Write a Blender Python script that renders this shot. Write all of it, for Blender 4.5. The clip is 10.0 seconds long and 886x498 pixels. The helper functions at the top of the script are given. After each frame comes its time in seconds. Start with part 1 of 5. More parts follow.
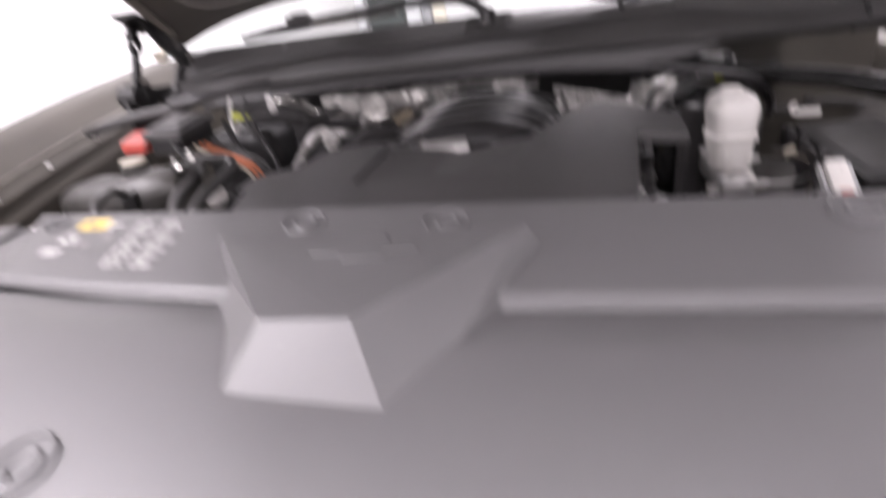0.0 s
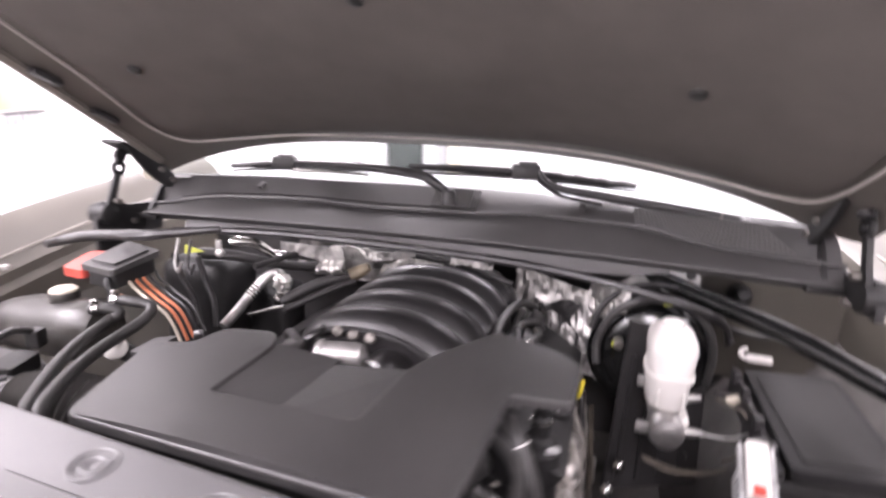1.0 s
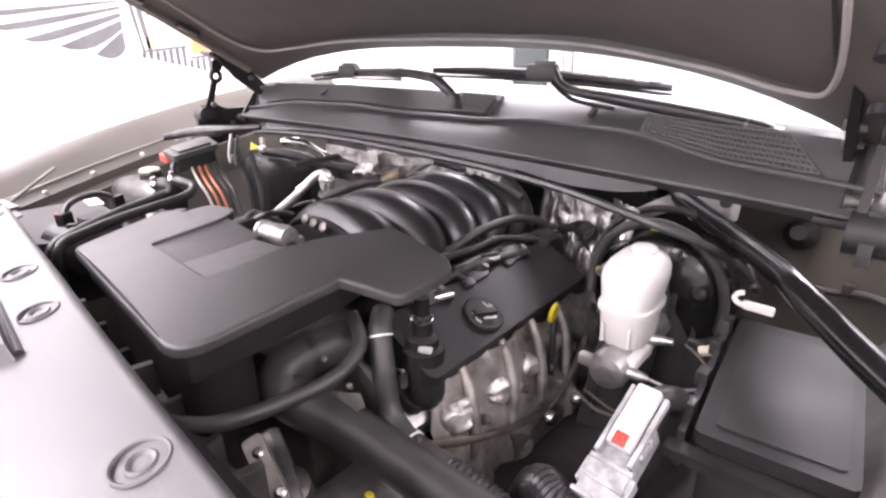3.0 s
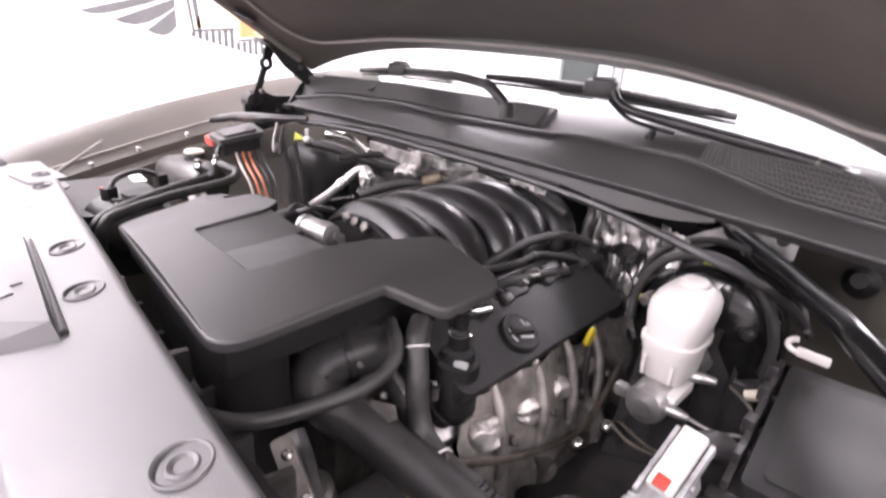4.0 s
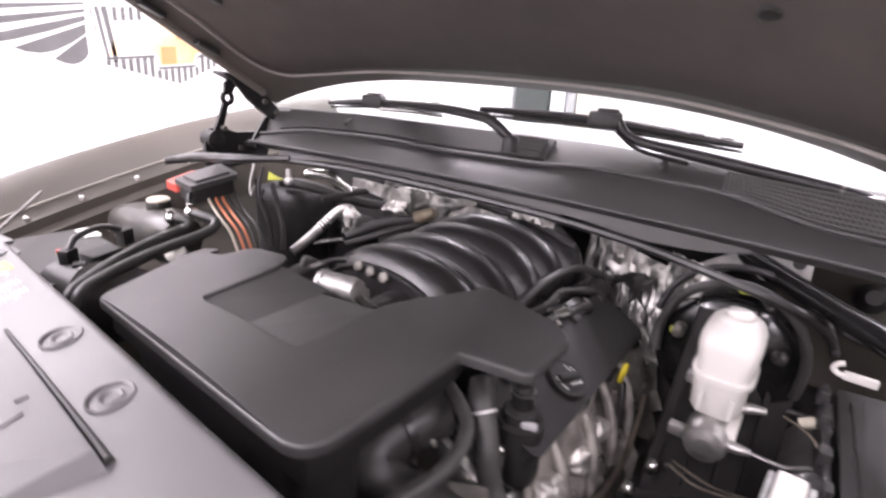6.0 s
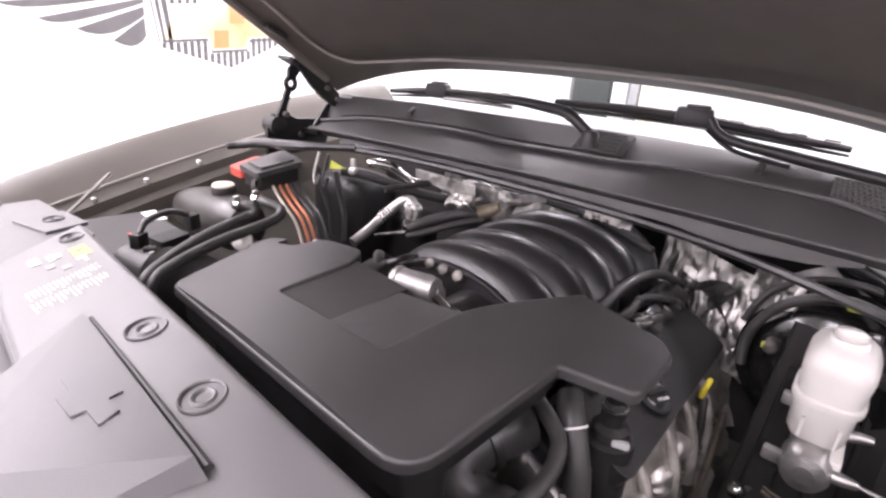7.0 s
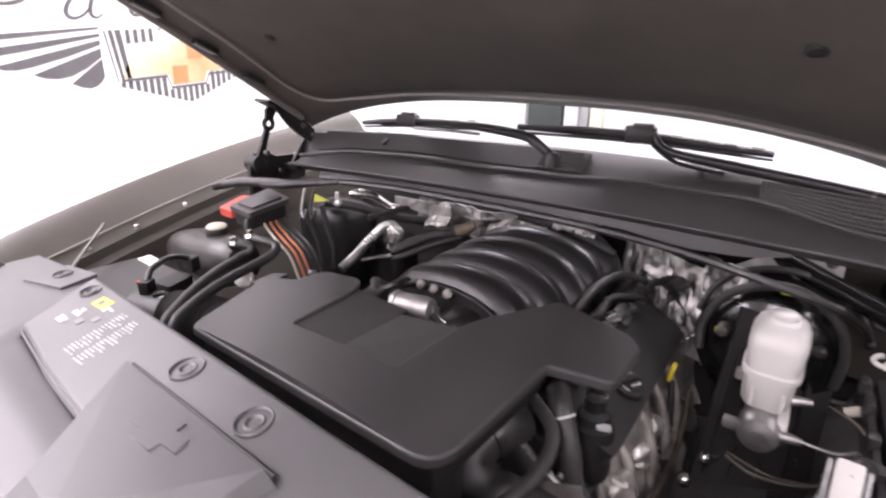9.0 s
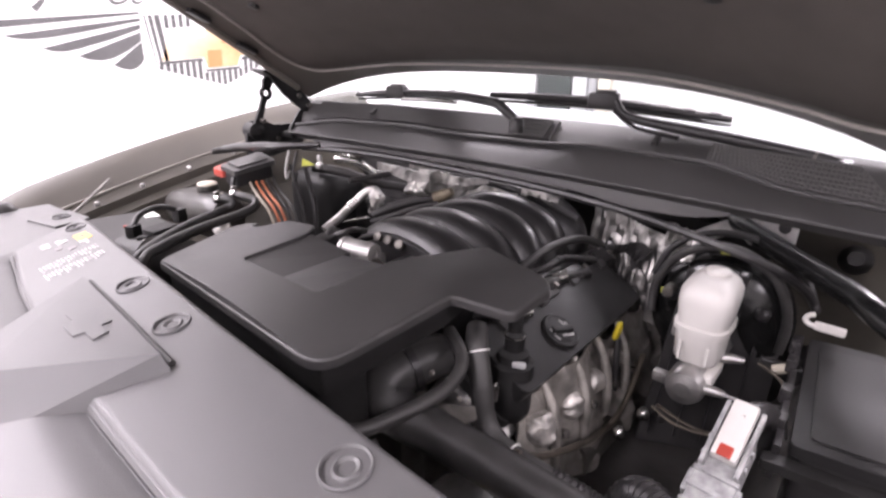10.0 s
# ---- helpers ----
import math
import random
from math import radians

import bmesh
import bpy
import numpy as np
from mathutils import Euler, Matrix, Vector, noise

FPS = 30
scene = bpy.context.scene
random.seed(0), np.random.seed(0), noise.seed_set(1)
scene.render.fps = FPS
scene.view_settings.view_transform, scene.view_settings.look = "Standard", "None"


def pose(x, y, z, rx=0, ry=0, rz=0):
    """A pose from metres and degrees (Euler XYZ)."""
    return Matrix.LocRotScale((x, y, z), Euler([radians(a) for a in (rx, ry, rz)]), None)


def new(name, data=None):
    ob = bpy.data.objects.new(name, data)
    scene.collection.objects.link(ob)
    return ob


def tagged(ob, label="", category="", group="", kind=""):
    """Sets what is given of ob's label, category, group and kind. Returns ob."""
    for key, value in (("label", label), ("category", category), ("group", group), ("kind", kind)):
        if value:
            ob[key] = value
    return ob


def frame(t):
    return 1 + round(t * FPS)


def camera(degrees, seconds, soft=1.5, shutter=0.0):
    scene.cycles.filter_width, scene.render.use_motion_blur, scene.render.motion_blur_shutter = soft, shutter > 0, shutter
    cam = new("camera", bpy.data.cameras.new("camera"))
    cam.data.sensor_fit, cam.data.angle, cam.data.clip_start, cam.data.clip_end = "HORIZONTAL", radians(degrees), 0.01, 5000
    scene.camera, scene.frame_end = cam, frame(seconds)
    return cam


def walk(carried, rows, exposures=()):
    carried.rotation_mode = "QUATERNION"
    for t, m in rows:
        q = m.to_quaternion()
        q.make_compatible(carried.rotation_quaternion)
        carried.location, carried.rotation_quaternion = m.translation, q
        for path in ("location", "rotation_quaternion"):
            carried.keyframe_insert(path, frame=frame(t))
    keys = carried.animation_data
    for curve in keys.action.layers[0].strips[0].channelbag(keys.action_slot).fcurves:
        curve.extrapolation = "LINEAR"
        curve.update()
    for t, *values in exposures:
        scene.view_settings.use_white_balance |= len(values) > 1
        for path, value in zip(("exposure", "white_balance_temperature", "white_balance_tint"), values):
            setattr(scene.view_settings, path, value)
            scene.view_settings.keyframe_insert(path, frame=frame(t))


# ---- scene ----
cam = camera(80.0, 10.0, soft=2.4, shutter=0.9)
PATH = [
    (0, 0.1415, -0.4488, 1.2624, 66.05, 6.58, 10.09),
    (0.2, 0.1167, -0.4513, 1.2961, 70.29, 4.63, 10.66),
    (0.5, 0.1054, -0.3984, 1.3588, 71.64, -0.99, 7.39),
    (0.8, 0.2002, -0.3486, 1.4078, 72.96, -1.12, 10.41),
    (1, 0.3305, -0.3088, 1.4227, 75.34, -1.87, 17.30),
    (1.5, 0.6025, -0.2217, 1.4503, 73.16, -1.98, 31.95),
    (2, 0.6730, -0.1488, 1.4141, 70.90, -1.72, 37.57),
    (2.2, 0.6969, -0.1274, 1.4086, 69.20, -0.78, 39.33),
    (3.3, 0.7337, -0.0921, 1.3667, 67.59, 0.12, 42.59),
    (3.5, 0.6932, -0.1037, 1.3952, 69.42, -3.79, 45.53),
    (4, 0.6913, -0.1011, 1.3813, 67.70, -3.56, 45.71),
    (4.5, 0.7191, -0.0901, 1.3584, 67.18, -1.54, 43.51),
    (5, 0.6968, -0.0982, 1.3673, 69.22, -1.19, 42.94),
    (5.2, 0.6946, -0.0999, 1.3678, 69.15, -1.20, 42.81),
    (6.3, 0.4650, -0.1750, 1.4014, 70.47, -3.20, 35.02),
    (6.5, 0.4570, -0.1745, 1.4002, 70.88, -1.83, 35.94),
    (7, 0.4379, -0.1759, 1.3902, 68.81, -4.02, 40.43),
    (7.5, 0.4336, -0.2128, 1.4147, 70.91, -3.11, 41.83),
    (8, 0.4432, -0.2365, 1.4278, 72.92, -4.72, 39.38),
    (8.5, 0.4368, -0.2482, 1.4414, 73.39, -5.44, 38.36),
    (9, 0.4602, -0.2622, 1.4442, 69.95, -0.64, 35.40),
    (9.5, 0.5781, -0.2401, 1.4150, 70.41, -2.05, 37.84),
    (10, 0.6337, -0.2192, 1.3909, 69.47, -0.89, 40.46),
]
walk(cam, [(t, pose(x, y, z, rx, ry, rz)) for t, x, y, z, rx, ry, rz in PATH], [(0.0, -0.55, 6300, 24), (0.5, -0.1, 6300, 26), (1.0, 0.38, 6300, 26), (2.0, 0.55, 6300, 26), (3.5, 0.40, 6300, 26), (5.0, 0.17, 6300, 26), (6.5, 0.10, 6300, 26), (7.5, -0.10, 6300, 26), (8.0, -0.25, 6300, 26), (8.5, -0.35, 6300, 26), (9.0, -0.36, 6300, 26), (9.5, -0.28, 6300, 26), (10.0, -0.18, 6300, 26)])

# ---- light ----
world = bpy.data.worlds.new("showroom_air")
scene.world = world
world.use_nodes = True
world.node_tree.nodes["Background"].inputs[0].default_value = (1.0, 0.985, 0.97, 1)
world.node_tree.nodes["Background"].inputs[1].default_value = 0.16


def unseen_ceiling_lamp(x, y, sx, sy, watts):
    data = bpy.data.lights.new("unseen_ceiling_lamp", "AREA")
    data.shape, data.size, data.size_y, data.energy = "RECTANGLE", sx, sy, watts
    data.color = (1.0, 0.975, 0.95)
    ob = new("unseen_ceiling_lamp", data)
    ob.matrix_world = pose(x, y, 3.55)
    return ob


# unseen lamps; the narrow west row is added to brighten that wall
for lx, lw, rows in ((-2.3, 0.4, ((-3.4, 150), (-0.9, 205), (3.4, 160))), (0.6, 1.0, ((-3.6, 190), (0.4, 190), (4.4, 190))), (3.6, 1.0, ((-3.6, 110), (0.4, 110), (4.4, 110)))):
    for ly, power in rows:
        unseen_ceiling_lamp(lx, ly, lw, 2.2, power)


# ---- materials ----
def material(name, color, rough=0.5, metal=0.0, vary=0.12, scale=18.0, bump=0.0, bump_scale=300.0, spec=0.5, coat=0.0, tint=None, patch=0.0):
    """A surface with fine grain and broad stains: vary is how far the colour moves, bump how deep the grain is."""
    m = bpy.data.materials.new(name)
    m.use_nodes = True
    nt = m.node_tree
    b = nt.nodes["Principled BSDF"]
    b.inputs["Roughness"].default_value, b.inputs["Metallic"].default_value = rough, metal
    b.inputs["Specular IOR Level"].default_value, b.inputs["Coat Weight"].default_value = spec, coat
    geo = nt.nodes.new("ShaderNodeTexCoord")
    big = nt.nodes.new("ShaderNodeTexNoise")
    big.inputs["Scale"].default_value, big.inputs["Detail"].default_value = scale, 6
    fine = nt.nodes.new("ShaderNodeTexNoise")
    fine.inputs["Scale"].default_value, fine.inputs["Detail"].default_value = bump_scale, 3
    nt.links.new(geo.outputs["Object"], big.inputs["Vector"])
    nt.links.new(geo.outputs["Object"], fine.inputs["Vector"])
    ramp = nt.nodes.new("ShaderNodeMapRange")
    ramp.inputs[1].default_value, ramp.inputs[2].default_value = 0.3, 0.7
    nt.links.new(big.outputs["Fac"], ramp.inputs[0])
    mix = nt.nodes.new("ShaderNodeMix")
    mix.data_type = "RGBA"
    lo = [c * (1 - vary) for c in color]
    hi = [min(1, c * (1 + vary)) for c in (tint or color)]
    mix.inputs["A"].default_value, mix.inputs["B"].default_value = (*lo, 1), (*hi, 1)
    nt.links.new(ramp.outputs[0], mix.inputs["Factor"])
    nt.links.new(mix.outputs["Result"], b.inputs["Base Color"])
    rr = nt.nodes.new("ShaderNodeMapRange")
    rr.inputs[3].default_value, rr.inputs[4].default_value = max(0.02, rough * (0.85 - patch)), min(1, rough * (1.15 + patch))
    nt.links.new(big.outputs["Fac"], rr.inputs[0])
    nt.links.new(rr.outputs[0], b.inputs["Roughness"])
    if bump:
        bp = nt.nodes.new("ShaderNodeBump")
        bp.inputs["Strength"].default_value, bp.inputs["Distance"].default_value = min(1, bump), 0.001
        nt.links.new(fine.outputs["Fac"], bp.inputs["Height"])
        nt.links.new(bp.outputs["Normal"], b.inputs["Normal"])
    return m


SHIELD = material("grained_grey_plastic", (0.089, 0.087, 0.088), 0.43, vary=0.06, scale=5, bump=0.25, bump_scale=900, spec=0.75, patch=0.12)
COVER = material("satin_black_plastic", (0.037, 0.0355, 0.0355), 0.41, vary=0.14, scale=9, bump=0.3, bump_scale=900, patch=0.1, spec=0.55)
LIDM = material("worn_black_lid", (0.016, 0.0155, 0.015), 0.45, vary=0.3, scale=14, bump=0.3, bump_scale=600, spec=0.35, patch=0.2)
VALVE = material("dull_black_valve_cover", (0.013, 0.0125, 0.0125), 0.5, vary=0.25, scale=16, bump=0.3, bump_scale=500, spec=0.35)
BLACK = material("black_plastic", (0.023, 0.0215, 0.0220), 0.36, vary=0.25, scale=20, bump=0.1)
MATTE = material("matte_black_plastic", (0.020, 0.0185, 0.0185), 0.6, vary=0.2, scale=12, bump=0.2)
RUBBER = material("black_rubber", (0.040, 0.0385, 0.0375), 0.47, vary=0.2, scale=30, bump=0.15)
COWL = material("grey_cowl_plastic", (0.052, 0.0498, 0.0495), 0.52, vary=0.1, scale=9, bump=0.25, bump_scale=700)
GRILLE = material("grey_grille_plastic", (0.085, 0.082, 0.080), 0.5, vary=0.1, scale=9)
PAINT = material("bronze_grey_paint", (0.058, 0.052, 0.043), 0.45, vary=0.1, scale=7, spec=0.35)
STAIN = material("heat_stained_steel", (0.10, 0.085, 0.068), 0.45, metal=0.4, vary=0.4, scale=40)
BOSS = material("dirty_bright_boss", (0.42, 0.40, 0.375), 0.40, metal=0.75, vary=0.5, scale=45, bump=0.9, bump_scale=90)
FABRIC = material("grey_hood_insulation", (0.102, 0.091, 0.083), 0.95, vary=0.07, scale=14, bump=0.6, bump_scale=500, spec=0.15)
SEAL = material("hood_seal_rubber", (0.30, 0.275, 0.255), 0.6, vary=0.1, bump=0.1)
WALLW = material("white_wall_paint", (0.82, 0.82, 0.81), 0.6, vary=0.02, scale=2, bump=0.05, bump_scale=200)
CEIL = material("white_ceiling", (0.8, 0.8, 0.79), 0.9, vary=0.02, scale=2)
TILE = material("pale_floor_tile", (0.62, 0.61, 0.6), 0.3, vary=0.05, scale=3)
NYLON = material("white_translucent_plastic", (0.62, 0.60, 0.57), 0.42, vary=0.05, scale=10)
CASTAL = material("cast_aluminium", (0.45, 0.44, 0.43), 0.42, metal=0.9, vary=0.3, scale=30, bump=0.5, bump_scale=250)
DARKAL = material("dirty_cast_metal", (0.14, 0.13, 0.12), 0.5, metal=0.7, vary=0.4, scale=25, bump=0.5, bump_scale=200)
THROT = material("dull_cast_throttle", (0.40, 0.39, 0.38), 0.50, metal=0.8, vary=0.2, scale=40, bump=0.3, bump_scale=300)
STEEL = material("bright_steel", (0.6, 0.59, 0.57), 0.25, metal=1.0, vary=0.2, scale=30, bump=0.1)
FOIL = material("crinkled_foil", (0.32, 0.31, 0.30), 0.38, metal=1.0, vary=0.35, scale=35, bump=1.0, bump_scale=60)
FOILB = material("bright_foil_strip", (0.52, 0.51, 0.49), 0.38, metal=1.0, vary=0.35, scale=40, bump=1.0, bump_scale=70)
RED = material("red_plastic", (0.40, 0.055, 0.038), 0.4, vary=0.1)
YELLOW = material("yellow_plastic", (0.62, 0.5, 0.03), 0.45, vary=0.1)
LIME = material("lime_tag", (0.36, 0.38, 0.04), 0.5, vary=0.1)
ORANGE = material("orange_cable_sleeve", (0.42, 0.13, 0.06), 0.5, vary=0.15)
PRINT = material("white_print", (0.75, 0.74, 0.72), 0.6, vary=0.05)
WORNPRINT = material("worn_pale_print", (0.24, 0.235, 0.23), 0.6, vary=0.6, scale=160, tint=(0.50, 0.49, 0.48))
PRINTY = material("yellow_print", (0.72, 0.52, 0.12), 0.6, vary=0.05)
INKGREY = material("grey_wall_vinyl", (0.095, 0.094, 0.095), 0.5, vary=0.12)
GOLD = material("gold_wall_vinyl", (0.58, 0.36, 0.16), 0.5, vary=0.2, scale=2.2, tint=(0.72, 0.60, 0.42))
CROSSC = material("amber_wall_vinyl", (0.46, 0.17, 0.06), 0.5, vary=0.15, scale=3, tint=(0.55, 0.26, 0.11))
CREAM = material("cream_plastic", (0.48, 0.44, 0.36), 0.5, vary=0.1)
GREYTRIM = material("pale_grey_trim", (0.40, 0.40, 0.40), 0.5, vary=0.06)
DASH = material("grey_dash_top", (0.22, 0.22, 0.225), 0.6, vary=0.08, scale=8)
DARKGLASS = material("dark_green_trim", (0.014, 0.020, 0.018), 0.6, vary=0.15, scale=8)
HOODIN = material("hood_inner_paint", (0.095, 0.085, 0.074), 0.5, vary=0.1, scale=6)
# pale paint tone that puts the light on edges into the colour
EDGELIT = material("edge_highlight_paint", (0.17, 0.155, 0.135), 0.5, vary=0.1)
FADED = material("faded_print", (0.22, 0.21, 0.21), 0.6, vary=0.1)
SHIELDM = material("dirty_heat_shield", (0.26, 0.243, 0.222), 0.48, metal=0.45, vary=0.45, scale=28, bump=0.6, bump_scale=120)
CLEARG = material("greyed_clear_plastic", (0.33, 0.33, 0.33), 0.35, vary=0.4, scale=60)
MANIF = material("black_ribbed_nylon", (0.0125, 0.0118, 0.0122), 0.33, vary=0.15, scale=14, bump=0.2, bump_scale=500)
# mottled grime, its base colour raised to imitate veiling glare in the deep bay
GRIME = material("grimy_underbody_lifted", (0.075, 0.070, 0.066), 0.7, vary=0.45, scale=9, bump=0.4, bump_scale=80)
# duct rubber in a lighter colour so its ribs show in the shade
DUCT = material("lightened_duct_rubber", (0.085, 0.081, 0.077), 0.55, vary=0.2, scale=25)
GLOSSB = material("glossy_black_paint", (0.008, 0.008, 0.008), 0.18, vary=0.2, scale=20)
TAPE = material("brown_tape", (0.12, 0.07, 0.05), 0.7, vary=0.2)
BRASS = material("dull_brass", (0.20, 0.165, 0.115), 0.55, metal=0.2, vary=0.3)
CREAMW = material("cream_cable", (0.45, 0.40, 0.33), 0.5, vary=0.1)
TANK = material("dark_translucent_plastic", (0.026, 0.024, 0.021), 0.38, vary=0.35, scale=10)
MATTEG = material("dark_grey_plastic", (0.03, 0.029, 0.028), 0.5, vary=0.15, scale=10, bump=0.2)
GLASSM = bpy.data.materials.new("clear_glass")
GLASSM.use_nodes = True
gb = GLASSM.node_tree.nodes["Principled BSDF"]
gb.inputs["Base Color"].default_value = (0.9, 0.94, 0.93, 1)
gb.inputs["Roughness"].default_value, gb.inputs["IOR"].default_value, gb.inputs["Transmission Weight"].default_value = 0.02, 1.1, 1.0


# ---- mesh helpers ----
def link(name, bm, mat, smooth=True, bevel=0.0, segments=2):
    if bevel:
        bmesh.ops.bevel(bm, geom=[e for e in bm.edges if e.is_manifold and e.calc_face_angle(0) > 0.5], offset=bevel, segments=segments, affect="EDGES", profile=0.6, clamp_overlap=True)
    bmesh.ops.recalc_face_normals(bm, faces=bm.faces)
    me = bpy.data.meshes.new(name)
    bm.to_mesh(me)
    bm.free()
    me.materials.append(mat)
    if smooth:
        me.polygons.foreach_set("use_smooth", [True] * len(me.polygons))
        me.set_sharp_from_angle(angle=radians(38))
        for poly in me.polygons:
            if len(poly.vertices) > 6:
                poly.use_smooth = False
    return new(name, me)


def thing(name, label, category, bm=None, mat=None, group="", kind="", bevel=0.0, at=(0, 0, 0), smooth=True):
    ob = link(name, bm, mat, smooth, bevel) if bm else new(name)
    if not bm:
        ob.empty_display_size = 0.05
        ob.location = at
    return tagged(ob, label, category, group, kind)


def part(name, bm, mat, parent, label="", bevel=0.0, smooth=True, segments=2):
    ob = link(name, bm, mat, smooth, bevel, segments)
    ob.parent = parent
    ob.matrix_parent_inverse = pose(*[-c for c in parent.location]) if parent.type == "EMPTY" else Matrix()
    if label:
        ob["label"] = label
    return ob


def box(cx, cy, cz, sx, sy, sz, rz=0.0, rx=0.0, ry=0.0, bm=None):
    bm = bm or bmesh.new()
    bmesh.ops.create_cube(bm, size=1, matrix=pose(cx, cy, cz, rx, ry, rz) @ Matrix.Diagonal((sx, sy, sz, 1)))
    return bm


def prism(outline, z0, z1, bm=None, m=None, flare=0.0):
    """A plate with the outline [(x, y), ...] or [(x, y, z), ...]: with a z of its own each corner's top is at z, and z0 is the depth below."""
    bm = bm or bmesh.new()
    top, low = [], []
    cx = sum(p[0] for p in outline) / len(outline)
    cy = sum(p[1] for p in outline) / len(outline)
    for p in outline:
        zt = p[2] if len(p) > 2 else z1
        zb = zt - z0 if len(p) > 2 else z0
        top.append(bm.verts.new((p[0], p[1], zt)))
        low.append(bm.verts.new((p[0] + (p[0] - cx) * flare, p[1] + (p[1] - cy) * flare, zb)))
    n = len(top)
    bm.faces.new(top)
    bm.faces.new(low[::-1])
    for i in range(n):
        bm.faces.new((top[i], low[i], low[(i + 1) % n], top[(i + 1) % n]))
    if m:
        bm.transform(m)
    return bm


def spline(points, steps=6):
    """A smooth line through the points."""
    p = [Vector(q) for q in points]
    if len(p) < 3:
        return p
    out = []
    for i in range(len(p) - 1):
        a, b, c, d = p[max(i - 1, 0)], p[i], p[i + 1], p[min(i + 2, len(p) - 1)]
        for k in range(steps):
            t = k / steps
            out.append(0.5 * ((2 * b) + (c - a) * t + (2 * a - 5 * b + 4 * c - d) * t * t + (3 * b - a - 3 * c + d) * t ** 3))
    return out + [p[-1]]


def tube(points, r, n=10, steps=6, bm=None, ribs=0.0, pitch=2):
    """A round pipe along a smooth line; r is a number or one radius a point; ribs makes it a bellows."""
    bm = bm or bmesh.new()
    line = spline(points, steps)
    radii = r if isinstance(r, (list, tuple)) else [r] * len(points)
    rings = []
    side = None
    for i, q in enumerate(line):
        way = (line[min(i + 1, len(line) - 1)] - line[max(i - 1, 0)]).normalized()
        if side is None:
            side = way.orthogonal().normalized()
        side = (side - way * side.dot(way)).normalized()
        up = way.cross(side)
        s = i / (len(line) - 1) * (len(radii) - 1)
        k = min(int(s), len(radii) - 2)
        rad = radii[k] + (radii[k + 1] - radii[k]) * (s - k)
        if ribs:
            rad += ribs * (1 if (i // pitch) % 2 else -1)
        rings.append([bm.verts.new(q + rad * (math.cos(2 * math.pi * j / n) * side + math.sin(2 * math.pi * j / n) * up)) for j in range(n)])
    for a, b in zip(rings, rings[1:]):
        for j in range(n):
            bm.faces.new((a[j], a[(j + 1) % n], b[(j + 1) % n], b[j]))
    bm.faces.new(rings[0][::-1])
    bm.faces.new(rings[-1])
    return bm


def lathe(profile, m=None, n=24, bm=None):
    """Turns [(radius, height), ...] round the z axis, then moves it by m."""
    bm = bm or bmesh.new()
    m = m or Matrix()
    rings = []
    for r, z in profile:
        rings.append([bm.verts.new(m @ Vector((max(r, 1e-4) * math.cos(2 * math.pi * j / n), max(r, 1e-4) * math.sin(2 * math.pi * j / n), z))) for j in range(n)])
    for a, b in zip(rings, rings[1:]):
        for j in range(n):
            bm.faces.new((a[j], a[(j + 1) % n], b[(j + 1) % n], b[j]))
    bm.faces.new(rings[0][::-1])
    bm.faces.new(rings[-1])
    return bm


def sheet(f, nu, nv, thick, bm=None):
    """A curved sheet f(u, v) -> place, u and v from 0 to 1, with a thickness downwards along its own normal."""
    bm = bm or bmesh.new()
    grid = [[Vector(f(i / nu, j / nv)) for j in range(nv + 1)] for i in range(nu + 1)]
    def normal(i, j):
        du = grid[min(i + 1, nu)][j] - grid[max(i - 1, 0)][j]
        dv = grid[i][min(j + 1, nv)] - grid[i][max(j - 1, 0)]
        return du.cross(dv).normalized()
    top = [[bm.verts.new(grid[i][j]) for j in range(nv + 1)] for i in range(nu + 1)]
    low = [[bm.verts.new(grid[i][j] - thick * normal(i, j)) for j in range(nv + 1)] for i in range(nu + 1)]
    for i in range(nu):
        for j in range(nv):
            bm.faces.new((top[i][j], top[i + 1][j], top[i + 1][j + 1], top[i][j + 1]))
            bm.faces.new((low[i][j], low[i][j + 1], low[i + 1][j + 1], low[i + 1][j]))
    for i in range(nu):
        for j in (0, nv):
            bm.faces.new((top[i][j], low[i][j], low[i + 1][j], top[i + 1][j]))
    for j in range(nv):
        for i in (0, nu):
            bm.faces.new((top[i][j], top[i][j + 1], low[i][j + 1], low[i][j]))
    return bm


def profile_sheet(lines, thick, nu=24):
    """A sheet through cross lines: each is a function of x-like u giving a place."""
    nv = len(lines) - 1
    def f(u, v):
        k = min(int(v * nv + 1e-6), nv - 1)
        a, b = Vector(lines[k](u)), Vector(lines[k + 1](u))
        return a + (b - a) * (v * nv - k)
    return sheet(f, nu, nv, thick)


